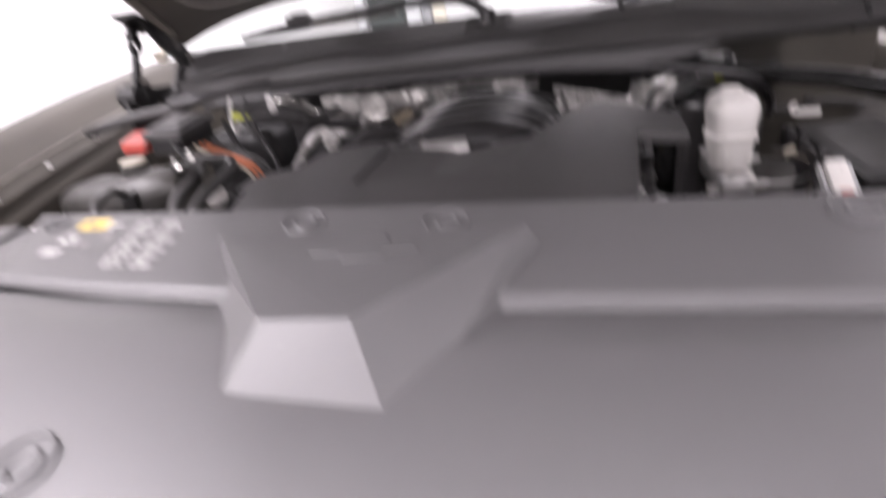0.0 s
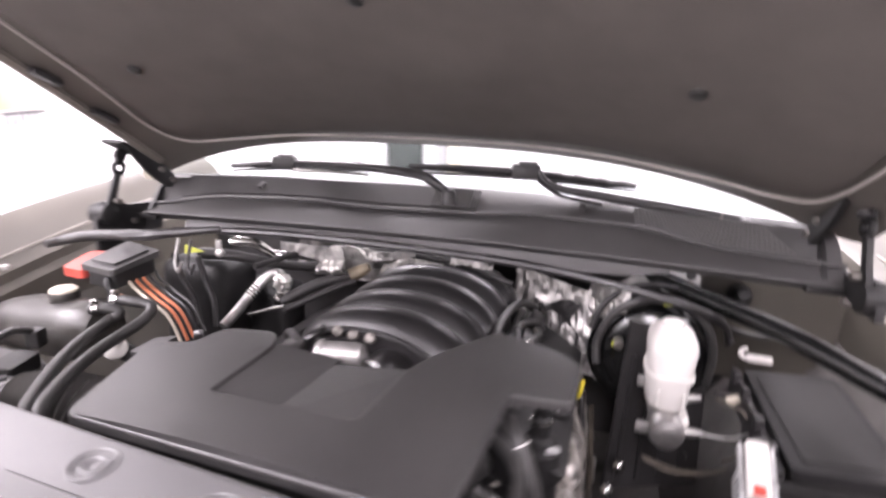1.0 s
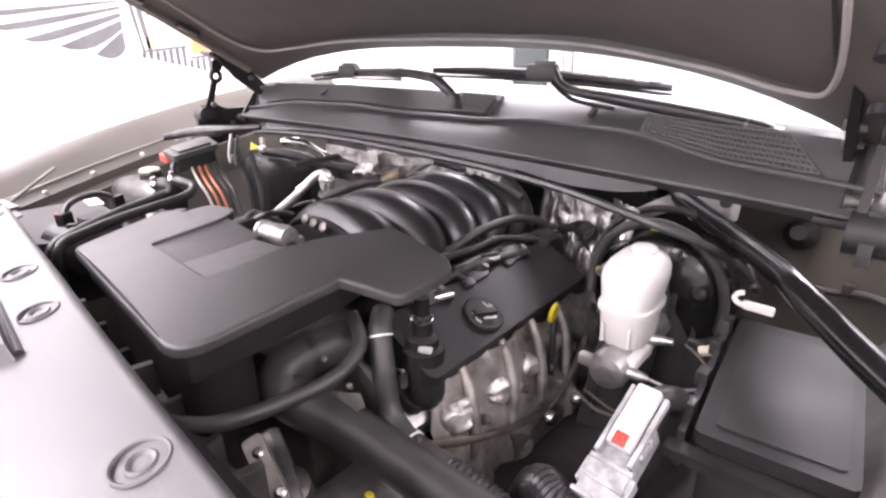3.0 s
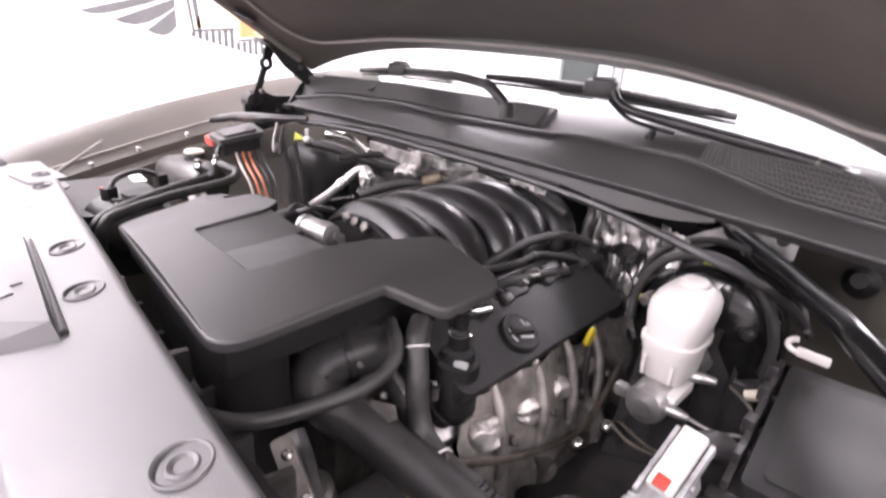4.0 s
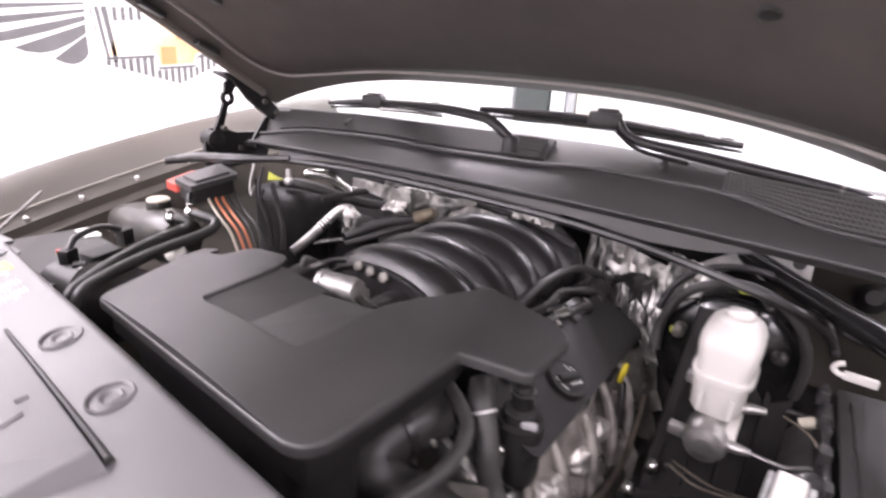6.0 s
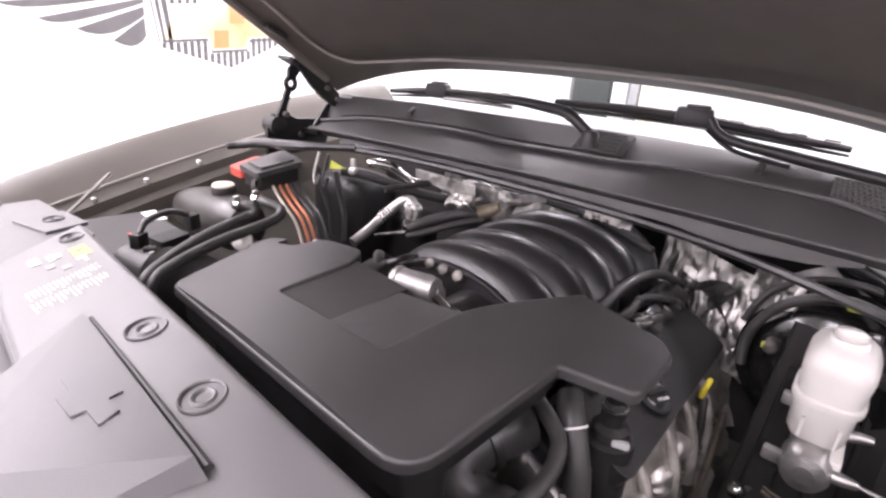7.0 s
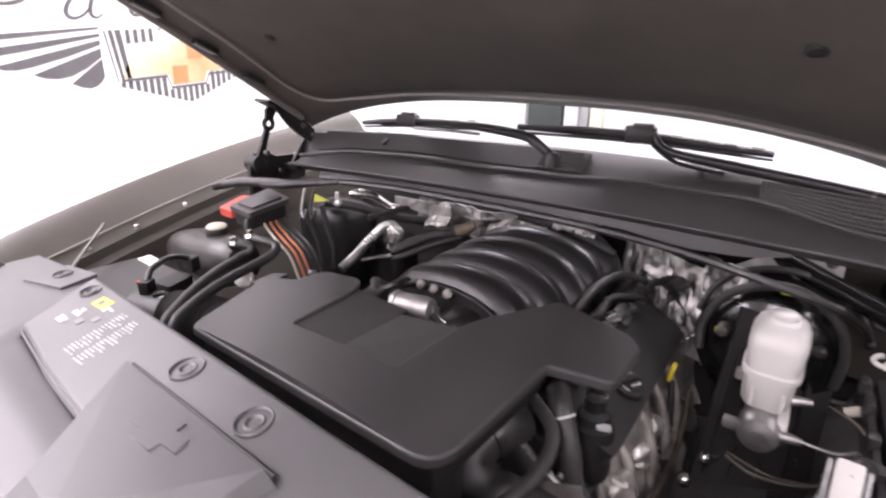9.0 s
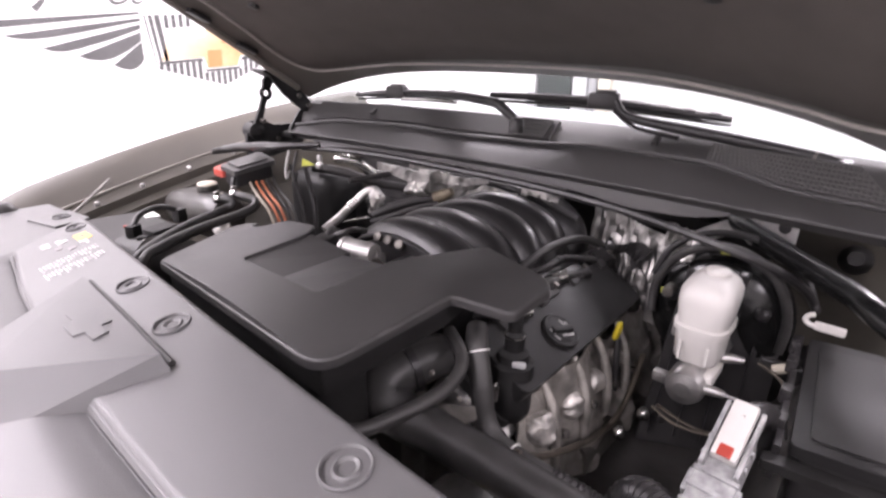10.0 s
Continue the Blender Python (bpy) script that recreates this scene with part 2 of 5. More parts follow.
def plate(outline, height, thick, r):
    """A flat plate with a rounded upper edge of radius r; height(x, y) is its top."""
    bm = bmesh.new()
    n = len(outline)
    pts = [Vector(p) for p in outline]
    area = sum(pts[i].x * pts[(i + 1) % n].y - pts[(i + 1) % n].x * pts[i].y for i in range(n))
    sign = 1 if area > 0 else -1
    inward = []
    for i in range(n):
        a, b = (pts[i] - pts[i - 1]).normalized(), (pts[(i + 1) % n] - pts[i]).normalized()
        t = (a + b).normalized()
        inward.append(Vector((-t.y, t.x)) * sign)
    rings = []
    for k in range(6):
        ang = math.pi / 2 * k / 5
        inset = [p + w * r * (1 - math.sin(ang)) for p, w in zip(pts, inward)]
        rings.append([bm.verts.new((p.x, p.y, height(p.x, p.y) - r * (1 - math.cos(ang)))) for p in inset])
    rings.append([bm.verts.new((p.x, p.y, height(p.x, p.y) - thick)) for p in pts])
    for a, b in zip(rings, rings[1:]):
        for i in range(n):
            bm.faces.new((a[i], a[(i + 1) % n], b[(i + 1) % n], b[i]))
    top = bm.faces.new(rings[0])
    bm.faces.new(rings[-1][::-1])
    # cut the top across so that it follows the height
    lo, hi = [min(p[k] for p in outline) for k in (0, 1)], [max(p[k] for p in outline) for k in (0, 1)]
    tops = [top]
    for k in (0, 1):
        count = int((hi[k] - lo[k]) / 0.03)
        for j in range(1, count + 1):
            at = Vector((0, 0, 0))
            at[k] = lo[k] + (hi[k] - lo[k]) * j / (count + 1)
            geom = tops + list({e for f in tops for e in f.edges}) + list({v for f in tops for v in f.verts})
            cut = bmesh.ops.bisect_plane(bm, geom=geom, dist=1e-5, plane_co=at, plane_no=[1.0 if q == k else 0.0 for q in range(3)])
            tops = [g for g in cut["geom"] if isinstance(g, bmesh.types.BMFace)]
    for v in {v for f in tops for v in f.verts}:
        v.co.z = height(v.co.x, v.co.y)
    return bm


# ---- the room ----
def slab(name, label, x0, x1, y0, y1, z0, z1, mat, cat):
    return thing(name, label, cat, box((x0 + x1) / 2, (y0 + y1) / 2, (z0 + z1) / 2, x1 - x0, y1 - y0, z1 - z0), mat, kind="structure")


WX = -2.65
slab("floor", "pale polished showroom floor", WX, 6.5, -7, 8.5, -0.1, 0, TILE, "floor")
slab("ceiling", "white showroom ceiling", WX, 6.5, -7, 8.5, 3.6, 3.7, CEIL, "ceiling")
slab("wall_west", "bright white showroom wall with a grey winged decal", WX - 0.1, WX, -7.1, 8.6, -0.1, 3.7, WALLW, "wall")
slab("wall_east", "plain white showroom wall", 6.5, 6.6, -7.1, 8.6, -0.1, 3.7, WALLW, "wall")
slab("wall_north", "plain white showroom wall behind the car", WX, 6.5, 8.5, 8.6, -0.1, 3.7, WALLW, "wall")
slab("wall_south", "plain white showroom wall in front of the car", WX, 6.5, -7.1, -7, -0.1, 3.7, WALLW, "wall")

# ---- decal on the wall ----
DO, D1, D2 = Vector((WX + 0.003, 1.161, 1.268)), Vector((0, 1, 0.10)), Vector((0, 0.02, 1))


def vinyl(outline, lift=0.0, bm=None):
    """A flat cut-out on the wall; a runs along the wall, b up."""
    bm = bm or bmesh.new()
    pts = [DO + D1 * a + D2 * b for a, b in outline]
    front = [bm.verts.new(p + Vector((0.0015 + lift, 0, 0))) for p in pts]
    back = [bm.verts.new(p) for p in pts]
    bm.faces.new(front)
    bm.faces.new(back[::-1])
    for i in range(len(pts)):
        j = (i + 1) % len(pts)
        bm.faces.new((front[i], back[i], back[j], front[j]))
    return bm


decal = thing("wall_decal", "grey winged shield decal with a gold cross on the wall", "decal", at=tuple(DO))
for out in ([(-0.76, 0.295), (-0.08, 0.305), (-0.08, 0.294), (-0.76, 0.262)],
            [(-0.70, 0.229), (-0.08, 0.274), (-0.08, 0.259), (-0.25, 0.238), (-0.40, 0.219), (-0.52, 0.207), (-0.60, 0.206), (-0.66, 0.214)],
            [(-0.557, 0.161), (-0.084, 0.243), (-0.084, 0.220), (-0.24, 0.178), (-0.40, 0.145), (-0.46, 0.138), (-0.51, 0.143)],
            [(-0.405, 0.111), (-0.086, 0.204), (-0.088, 0.161), (-0.16, 0.118), (-0.24, 0.086), (-0.30, 0.079), (-0.36, 0.090)],
            [(-0.248, 0.050), (-0.088, 0.153), (-0.087, 0.066), (-0.105, 0.042), (-0.133, 0.024), (-0.165, 0.017), (-0.205, 0.027)]):
    part("feather", vinyl(out), INKGREY, decal, smooth=False)
shield_low = lambda a: 0.006 - 0.140 * (1 - abs(a - 0.377) / 0.40)
shield_high = lambda a: (-0.045 if 0.25 < a < 0.50 else 0.024)
for k in range(21):
    a = -0.012 + k * 0.0375
    lo, hi = shield_low(a + 0.01), shield_high(a + 0.01)
    if hi - lo > 0.012:
        part("shield_bar", vinyl([(a, shield_low(a)), (a + 0.0225, shield_low(a + 0.0225)), (a + 0.0225, hi), (a, hi)]), INKGREY, decal, smooth=False)
for a, w, b in ((-0.061, 0.006, 0.03), (-0.038, 0.014, 0.02), (-0.006, 0.020, 0.015)):
    part("shield_bar", vinyl([(a + 0.035, b), (a + 0.035 + w, b), (a + w * 1.5, 0.287), (a, 0.287)]), INKGREY, decal, smooth=False)
for k in range(4):
    a = 0.048 + k * 0.041
    part("shield_bar", vinyl([(a, 0.215), (a + 0.022, 0.215), (a + 0.022, 0.284), (a, 0.284)]), INKGREY, decal, smooth=False)
for k in range(14):
    a = 0.222 + k * 0.036
    part("shield_dash", vinyl([(a, 0.270), (a + 0.019, 0.270), (a + 0.019, 0.281), (a, 0.281)]), INKGREY, decal, smooth=False)
part("cross", vinyl([(0.005, 0.047), (0.255, 0.043), (0.275, -0.022), (0.468, -0.026), (0.492, 0.030), (0.75, 0.026), (0.70, 0.150), (0.485, 0.152), (0.475, 0.207), (0.285, 0.207), (0.272, 0.155), (0.055, 0.155)]), GOLD, decal, "gold plain cross", smooth=False)
part("cross_centre", vinyl([(0.379, 0.205), (0.471, 0.201), (0.470, 0.108), (0.377, 0.110)], 0.002), CROSSC, decal, "orange middle of the cross", smooth=False)
part("cross_centre", vinyl([(0.280, 0.078), (0.369, 0.075), (0.367, -0.018), (0.278, -0.013)], 0.002), CROSSC, decal, "orange middle of the cross", smooth=False)
edge = [(-0.008, 0.040), (0.242, 0.036), (0.264, -0.030), (0.476, -0.034), (0.502, 0.018), (0.76, 0.014)]
part("cross_outline", vinyl(edge + [(a, b - 0.012) for a, b in edge[::-1]], 0.001), INKGREY, decal, smooth=False)


def stroke(points, widths, bm=None):
    """A flat brush stroke along a smooth line on the wall, its width changing on the way."""
    line = [Vector((a, b, 0)) for a, b in points]
    line = spline(line, 5)
    left, right = [], []
    for i, p in enumerate(line):
        way = (line[min(i + 1, len(line) - 1)] - line[max(i - 1, 0)]).normalized()
        k = i / (len(line) - 1) * (len(widths) - 1)
        j = min(int(k), len(widths) - 2)
        w = widths[j] + (widths[j + 1] - widths[j]) * (k - j)
        left.append((p.x - way.y * w / 2, p.y + way.x * w / 2))
        right.append((p.x + way.y * w / 2, p.y - way.x * w / 2))
    bm = bm or bmesh.new()
    for i in range(len(left) - 1):
        vinyl([left[i], right[i], right[i + 1], left[i + 1]], bm=bm)
    return bm


# brush marks above the wing: a long slanted stroke and two leaning loops
part("brush_mark", stroke([(-0.555, 0.335), (-0.515, 0.375), (-0.470, 0.455), (-0.43, 0.53)], [0.030, 0.022, 0.018, 0.016]), INKGREY, decal, smooth=False)
part("brush_mark", stroke([(-0.56, 0.47), (-0.50, 0.428), (-0.42, 0.425), (-0.36, 0.455), (-0.33, 0.51)], [0.008, 0.014, 0.018, 0.022, 0.018]), INKGREY, decal, smooth=False)
for a in (-0.150, 0.158):
    loop = [(a + 0.055 * math.cos(t) + 0.030 * math.sin(t), 0.405 + 0.055 * math.sin(t)) for t in [0.9 + 5.2 * k / 9 for k in range(10)]]
    part("brush_mark", stroke(loop, [0.010, 0.012, 0.022, 0.014, 0.010]), INKGREY, decal, smooth=False)
    part("brush_mark", stroke([(a + 0.085, 0.475), (a + 0.055, 0.41), (a + 0.050, 0.362), (a + 0.075, 0.348), (a + 0.105, 0.365)], [0.016, 0.020, 0.018, 0.010, 0.006]), INKGREY, decal, smooth=False)

q2 = lambda x, w: (x / w) ** 2


# ---- body round the engine bay ----
def fender(s):
    """s = -1: the passenger's side, 1: the driver's side."""
    def row(off, dz):
        def f(u):
            y = -0.36 + u * 1.5
            pull = 0.0 if y > 0.05 else (0.05 - y) ** 2 * 1.1
            z = 1.041 + 0.295 * max(y, -0.2) - 0.10 * max(y, 0) ** 2 - (1.5 * (y - 0.10) ** 2 if y < 0.10 else 0)
            return (s * (off - pull * (off - 0.2)), y, z + dz)
        return f
    rows = [row(0.80, -0.50), row(0.812, -0.17), row(0.824, -0.116), row(0.840, -0.105), row(0.845, -0.085), row(0.862, -0.075), row(0.90, -0.032), row(0.935, -0.004), row(0.945, 0.0), row(0.965, -0.015), row(0.988, -0.10), row(1.0, -0.35), row(1.0, -0.75)]
    root = thing("fender", "bronze-grey painted steel front fender of the parked vehicle", "fender", at=(s * 0.9, 0.4, 0.3), group="front fenders")
    skin = part("skin", profile_sheet(rows, 0.004 * s, 44), PAINT, root)
    edge = row(0.870, -0.0605)
    # highlight along the seam, drawn as a paler tube
    part("drip_seam", tube([edge(k / 14) for k in range(3, 13)], 0.0036, 6, 3), EDGELIT, skin)
    for u in (0.30, 0.37, 0.445, 0.53, 0.62):
        p = Vector(row(0.852, -0.078)(u))
        part("bolt", lathe([(0.006, -0.01), (0.006, 0.006), (0.003, 0.009)], Matrix.Translation(p), 8), CASTAL, skin)
    return root


FENDER_L = fender(-1)
FENDER_R = fender(1)
# low inner wheel arches of the bay
for s in (-1, 1):
    arch = profile_sheet([lambda u: (s * 0.803, 0.02 + u * 1.1, 0.965 + 0.05 * u), lambda u: (s * 0.782, 0.02 + u * 1.1, 0.915 + 0.05 * u), lambda u: (s * 0.755, 0.02 + u * 1.1, 0.86 + 0.05 * math.sin(u * 3)), lambda u: (s * 0.66, 0.02 + u * 1.1, 0.80 + 0.06 * math.sin(u * 3)), lambda u: (s * 0.52, 0.02 + u * 1.1, 0.6)], 0.004, 20)
    thing("wheel_arch", "dark painted inner wheel arch panel", "panel", arch, PAINT if s < 0 else GRIME, group="inner wheel arches")

thing("bay_floor", "dark grimy underbody below the engine", "underbody", box(0, 0.42, 0.3, 1.62, 1.4, 0.6), GRIME, kind="structure")
thing("firewall", "dark steel firewall behind the engine", "firewall", box(0, 1.05, 0.86, 1.62, 0.06, 0.56), MATTE, kind="structure")
thing("radiator_support", "black radiator support below the front shield", "radiator", box(0, -0.02, 0.8, 1.4, 0.07, 0.5), BLACK, bevel=0.01)

# ---- cowl, wipers, windshield ----
CX = lambda u, w: (u - 0.5) * w + 0.01
RIDGE_Z = ((-0.72, 1.184), (-0.51, 1.207), (-0.335, 1.210), (-0.157, 1.204), (0.02, 1.207), (0.198, 1.219), (0.375, 1.219), (0.552, 1.197), (0.74, 1.196))


def eased(table, x):
    """A smooth line through the table's rows."""
    for (a, p), (b, q) in zip(table, table[1:]):
        if x <= b:
            t = min(1, max(0, (x - a) / (b - a)))
            return p + (q - p) * t * t * (3 - 2 * t)
    return table[-1][1]


LIPB = lambda u: (CX(u, 1.38), 0.722 - 0.05 * q2(CX(u, 1.38), 0.66), 1.154)
LIP = lambda u: (CX(u, 1.40), 0.702 - 0.05 * q2(CX(u, 1.38), 0.66), 1.170)
MID = lambda u: (CX(u, 1.41), 0.735 - 0.07 * q2(CX(u, 1.41), 0.7), 0.45 * 1.170 + 0.55 * eased(RIDGE_Z, CX(u, 1.41)) - 0.004)
RIDGE = lambda u: (CX(u, 1.42), 0.780 - 0.10 * q2(CX(u, 1.42), 0.7), eased(RIDGE_Z, CX(u, 1.42)))
RIDGE2 = lambda u: Vector(RIDGE(u)) + Vector((0, 0.012, -0.002))
STEP = lambda u: (CX(u, 1.41), 0.820 - 0.11 * q2(CX(u, 1.4), 0.68), 0.4 * eased(RIDGE_Z, CX(u, 1.41)) + 0.6 * 1.243)
REAR = lambda u: (CX(u, 1.40), 0.850 - 0.12 * q2(CX(u, 1.4), 0.68), 1.245)
REARB = lambda u: (CX(u, 1.40), 0.895 - 0.13 * q2(CX(u, 1.4), 0.68), 1.250)
cowl = thing("windshield_cowl", "grey plastic cowl panel below the windshield", "cowl", at=(0, 0.75, 1.1))
part("panel", profile_sheet([LIPB, LIP, MID, RIDGE, RIDGE2, STEP, REAR, REARB], 0.004, 48), COWL, cowl)
US = (0, 0.1, 0.2, 0.3, 0.4, 0.5, 0.6, 0.7, 0.8, 0.9, 1)
part("seal", tube([(-0.62, 0.655, 1.132), (-0.56, 0.668, 1.136), (-0.415, 0.682, 1.142), (-0.27, 0.693, 1.143), (-0.125, 0.698, 1.141), (0.02, 0.70, 1.139), (0.165, 0.697, 1.135), (0.31, 0.69, 1.125), (0.455, 0.685, 1.103), (0.53, 0.71, 1.078), (0.58, 0.75, 1.04), (0.60, 0.80, 0.99)], 0.0075, 8), BLACK, cowl, "black rubber edge seal")
part("lip_bead", tube([Vector(LIP(u)) + Vector((0, -0.001, 0.001)) for u in US], 0.0032, 8), COWL, cowl)
SEAL_LINE = ((-0.62, 1.132), (-0.415, 1.142), (-0.125, 1.141), (0.165, 1.135), (0.31, 1.125), (0.455, 1.103), (0.53, 1.080))
def apron(u, v):
    """The face below the cowl's lip, down to the seal; it runs out at the driver's end."""
    x = -0.60 + 1.06 * u
    top, low = Vector((x, 0.721 - 0.05 * q2(x, 0.66), 1.156)), Vector((x, 0.716 - 0.045 * q2(x, 0.60), eased(SEAL_LINE, x) + 0.006))
    return top.lerp(low, v * min(1.0, 0.1 + (0.46 - x) / 0.16))
part("front_apron", sheet(apron, 36, 3, 0.003), COWL, cowl)
US2 = [k / 40 for k in range(41)]
part("ridge_bead", tube([Vector(RIDGE(u)) + Vector((0, -0.003, 0.003)) for u in US2], 0.0042, 8, 2), COWL, cowl)
part("ridge_bead", tube([Vector(RIDGE(u)) + Vector((0, 0.011, 0.002)) for u in US2], 0.0034, 8, 2), COWL, cowl)
def cowl_at(u, v):
    """A place on the cowl's rear slope: v from the step to the rear edge."""
    a, b = Vector(RIDGE2(u)), Vector(REAR(u))
    return a + (b - a) * v + Vector((0, -0.002, 0.004))
# raised passenger half of the rear slope, ending in a step
part("raised_strip", sheet(lambda u, v: Vector(cowl_at(0.04 + u * 0.50, 0.12 + 0.86 * v)) + Vector((0, 0, 0.004)), 24, 3, 0.008), COWL, cowl)
for u0, u1, rows_n, cols in ((0.772, 0.925, 6, 34), (0.468, 0.530, 5, 14)):
    lift = Vector((0, -0.002, 0.001 if u0 > 0.7 else 0.008))
    # the driver's end of the large grille runs out at a slant
    slant = 0.03 if u0 > 0.7 else 0.0
    at = lambda a, v: cowl_at(u0 + (u1 + slant * (1 - v) - u0) * a, 0.10 + 0.76 * v) + lift
    gr = bmesh.new()
    for i in range(cols + 1):
        tube([at(i / cols, 0), at(i / cols, 1)], 0.0017, 5, bm=gr)
    for j in range(rows_n + 1):
        tube([at(a / 4, j / rows_n) for a in range(5)], 0.0024, 5, bm=gr)
    grille = part("air_grille", gr, GRILLE, cowl, "fine mesh air grille", smooth=False)
    part("grille_recess", sheet(lambda a, v: at(a, v) + Vector((0, 0.001, -0.002)), 10, 2, 0.001), BLACK, grille)
for u in (0.17, 0.70):
    p = cowl_at(u, 0.55)
    part("clip", box(p.x, p.y, p.z + 0.004, 0.012, 0.022, 0.010, rx=30), COWL, cowl, bevel=0.003)

ws = thing("windshield", "clear windshield glass above the cowl", "windshield", at=(0, 1.0, 1.25))
WIND = lambda u, v: ((u - 0.5) * (1.46 - 0.1 * v), 0.885 + 0.75 * v - 0.16 * q2((u - 0.5) * 1.4, 0.68), 1.243 + 0.40 * v + 0.03 * v * v)
g = part("pane", sheet(WIND, 24, 4, 0.005), GLASSM, ws)
g.visible_shadow = False
for s in (-1, 1):
    part("pillar_trim", tube([Vector(WIND(0.5 + 0.5 * s, v)) + Vector((0.012 * s, 0, 0.004)) for v in (0, 0.5, 1)], 0.014, 8), PAINT if s > 0 else CREAM, ws)
dash = thing("dashboard", "grey dashboard top behind the windshield", "dashboard", sheet(lambda u, v: ((u - 0.5) * 1.3, 0.935 + 0.5 * v - 0.12 * q2((u - 0.5) * 1.3, 0.65), 1.205 + 0.03 * math.sin(v * 3)), 16, 6, 0.04), DASH)
seatp = thing("cabin_pillar", "dark upright trim with pale edges inside the cabin", "trim", at=(-0.45, 1.83, 1.07))
part("core", box(-0.492, 1.83, 1.40, 0.150, 0.05, 0.66), DARKGLASS, seatp, bevel=0.008)
part("pale_edge", box(-0.598, 1.825, 1.40, 0.040, 0.04, 0.66), GREYTRIM, seatp, bevel=0.006)
part("pale_edge", box(-0.378, 1.825, 1.40, 0.060, 0.04, 0.66), GREYTRIM, seatp, bevel=0.006)
part("grey_stripe", box(-0.325, 1.83, 1.40, 0.036, 0.04, 0.66), DASH, seatp, bevel=0.006)
part("pale_edge", box(-0.275, 1.825, 1.40, 0.050, 0.04, 0.66), CREAM, seatp, bevel=0.006)


def wiper(tip_a, tip_b, joint, arm, pivot, turn):
    """blade from tip_a over the joint to tip_b; the arm runs from the joint to the pivot on the cowl."""
    w = thing("wiper", "black wiper blade and arm resting on the windshield", "wiper", at=tuple(joint), group="windshield wipers")
    a, b, mid = Vector(tip_a), Vector(tip_b), Vector(joint)
    low = Vector((0, 0.006, -0.012))
    part("blade", tube([a + low, mid + low, b + low], [0.003, 0.004, 0.003], 6), RUBBER, w)
    part("blade_frame", tube([a, a.lerp(mid, 0.5) + Vector((0, 0, 0.002)), mid, mid.lerp(b, 0.5), b], [0.006, 0.009, 0.010, 0.009, 0.006], 8), BLACK, w)
    part("joint", box(mid.x, mid.y - 0.006, mid.z + 0.004, 0.062, 0.030, 0.034, rz=turn), BLACK, w, bevel=0.008)
    part("joint_cap", box(mid.x + 0.004, mid.y - 0.006, mid.z + 0.022, 0.040, 0.020, 0.008, rz=turn), COWL, w, bevel=0.003)
    line = [mid + Vector((0.028, -0.008, 0.006))] + [Vector(p) for p in arm]
    part("arm", tube(line, [0.0065, 0.0085] + [0.0105] * (len(line) - 3) + [0.009], 12), BLACK, w)
    rod = [mid + Vector((0.030, -0.020, -0.012)), line[1] + Vector((0.02, -0.016, -0.016)), line[2] + Vector((0, -0.012, -0.015))]
    part("spring_rod", tube(rod, 0.0042, 6), STEEL if turn < 15 else BLACK, w)
    clips = [mid.lerp(b, k / 5) + Vector((0, -0.004, 0.009)) for k in (1.2, 2.2, 3.2, 4.2)]
    for k, c in enumerate(clips):
        part("frame_clip", tube([c, c + (b - mid).normalized() * 0.022], 0.0030, 6), GREYTRIM, w)
    ring = line[-3].lerp(line[-2], 0.35)
    part("arm_ring", tube([ring, ring + (line[-2] - line[-3]).normalized() * 0.005], 0.0112, 12), DARKAL, w)
    p = Vector(pivot)
    part("pivot", lathe([(0.016, -0.020), (0.016, 0.003), (0.012, 0.010), (0.002, 0.012)], Matrix.Translation(p), 14), BLACK, w)


wiper((-0.590, 0.835, 1.268), (-0.205, 0.835, 1.292), (-0.440, 0.855, 1.280), [(-0.30, 0.83, 1.290), (-0.18, 0.80, 1.292), (-0.085, 0.77, 1.290), (-0.035, 0.745, 1.288), (-0.010, 0.738, 1.278), (0.020, 0.738, 1.258)], (0.022, 0.738, 1.254), 6)
wiper((-0.090, 0.800, 1.300), (0.395, 0.885, 1.281), (0.165, 0.840, 1.298), [(0.225, 0.825, 1.276), (0.33, 0.815, 1.264), (0.44, 0.80, 1.255), (0.53, 0.785, 1.247), (0.570, 0.777, 1.242), (0.585, 0.772, 1.236)], (0.585, 0.772, 1.236), 18)

# ---- hood, held open ----
HANG = radians(25.5)


def hood_place(x, d, drop=0.0):
    """d: metres forward of the rear edge along the hood."""
    xx = max(-0.72, min(0.72, x))
    sag = 0.39 * xx ** 4 if xx < 0 else 0.12 * xx ** 2 + 0.20 * xx ** 4
    return (x, 0.862 - 0.13 * q2(xx, 0.7) - d * math.cos(HANG), 1.348 - sag * (1 - 0.25 * min(1, d / 0.5)) + d * math.sin(HANG) - drop)


hood = thing("hood", "raised bronze-grey hood with dark fabric insulation underneath", "hood", at=(0, 0.8, 1.3))
part("outer_panel", sheet(lambda u, v: hood_place((-0.69 + 0.12 * v) * (1 - u) + (0.765 - 0.02 * v) * u, 1.24 * v, -0.045), 24, 14, 0.006), PAINT, hood)
part("inner_panel", sheet(lambda u, v: hood_place((-0.685 + 0.12 * v) * (1 - u) + (0.755 - 0.02 * v) * u, 0.004 + 1.2 * v, 0.004), 24, 16, 0.03), HOODIN, hood)


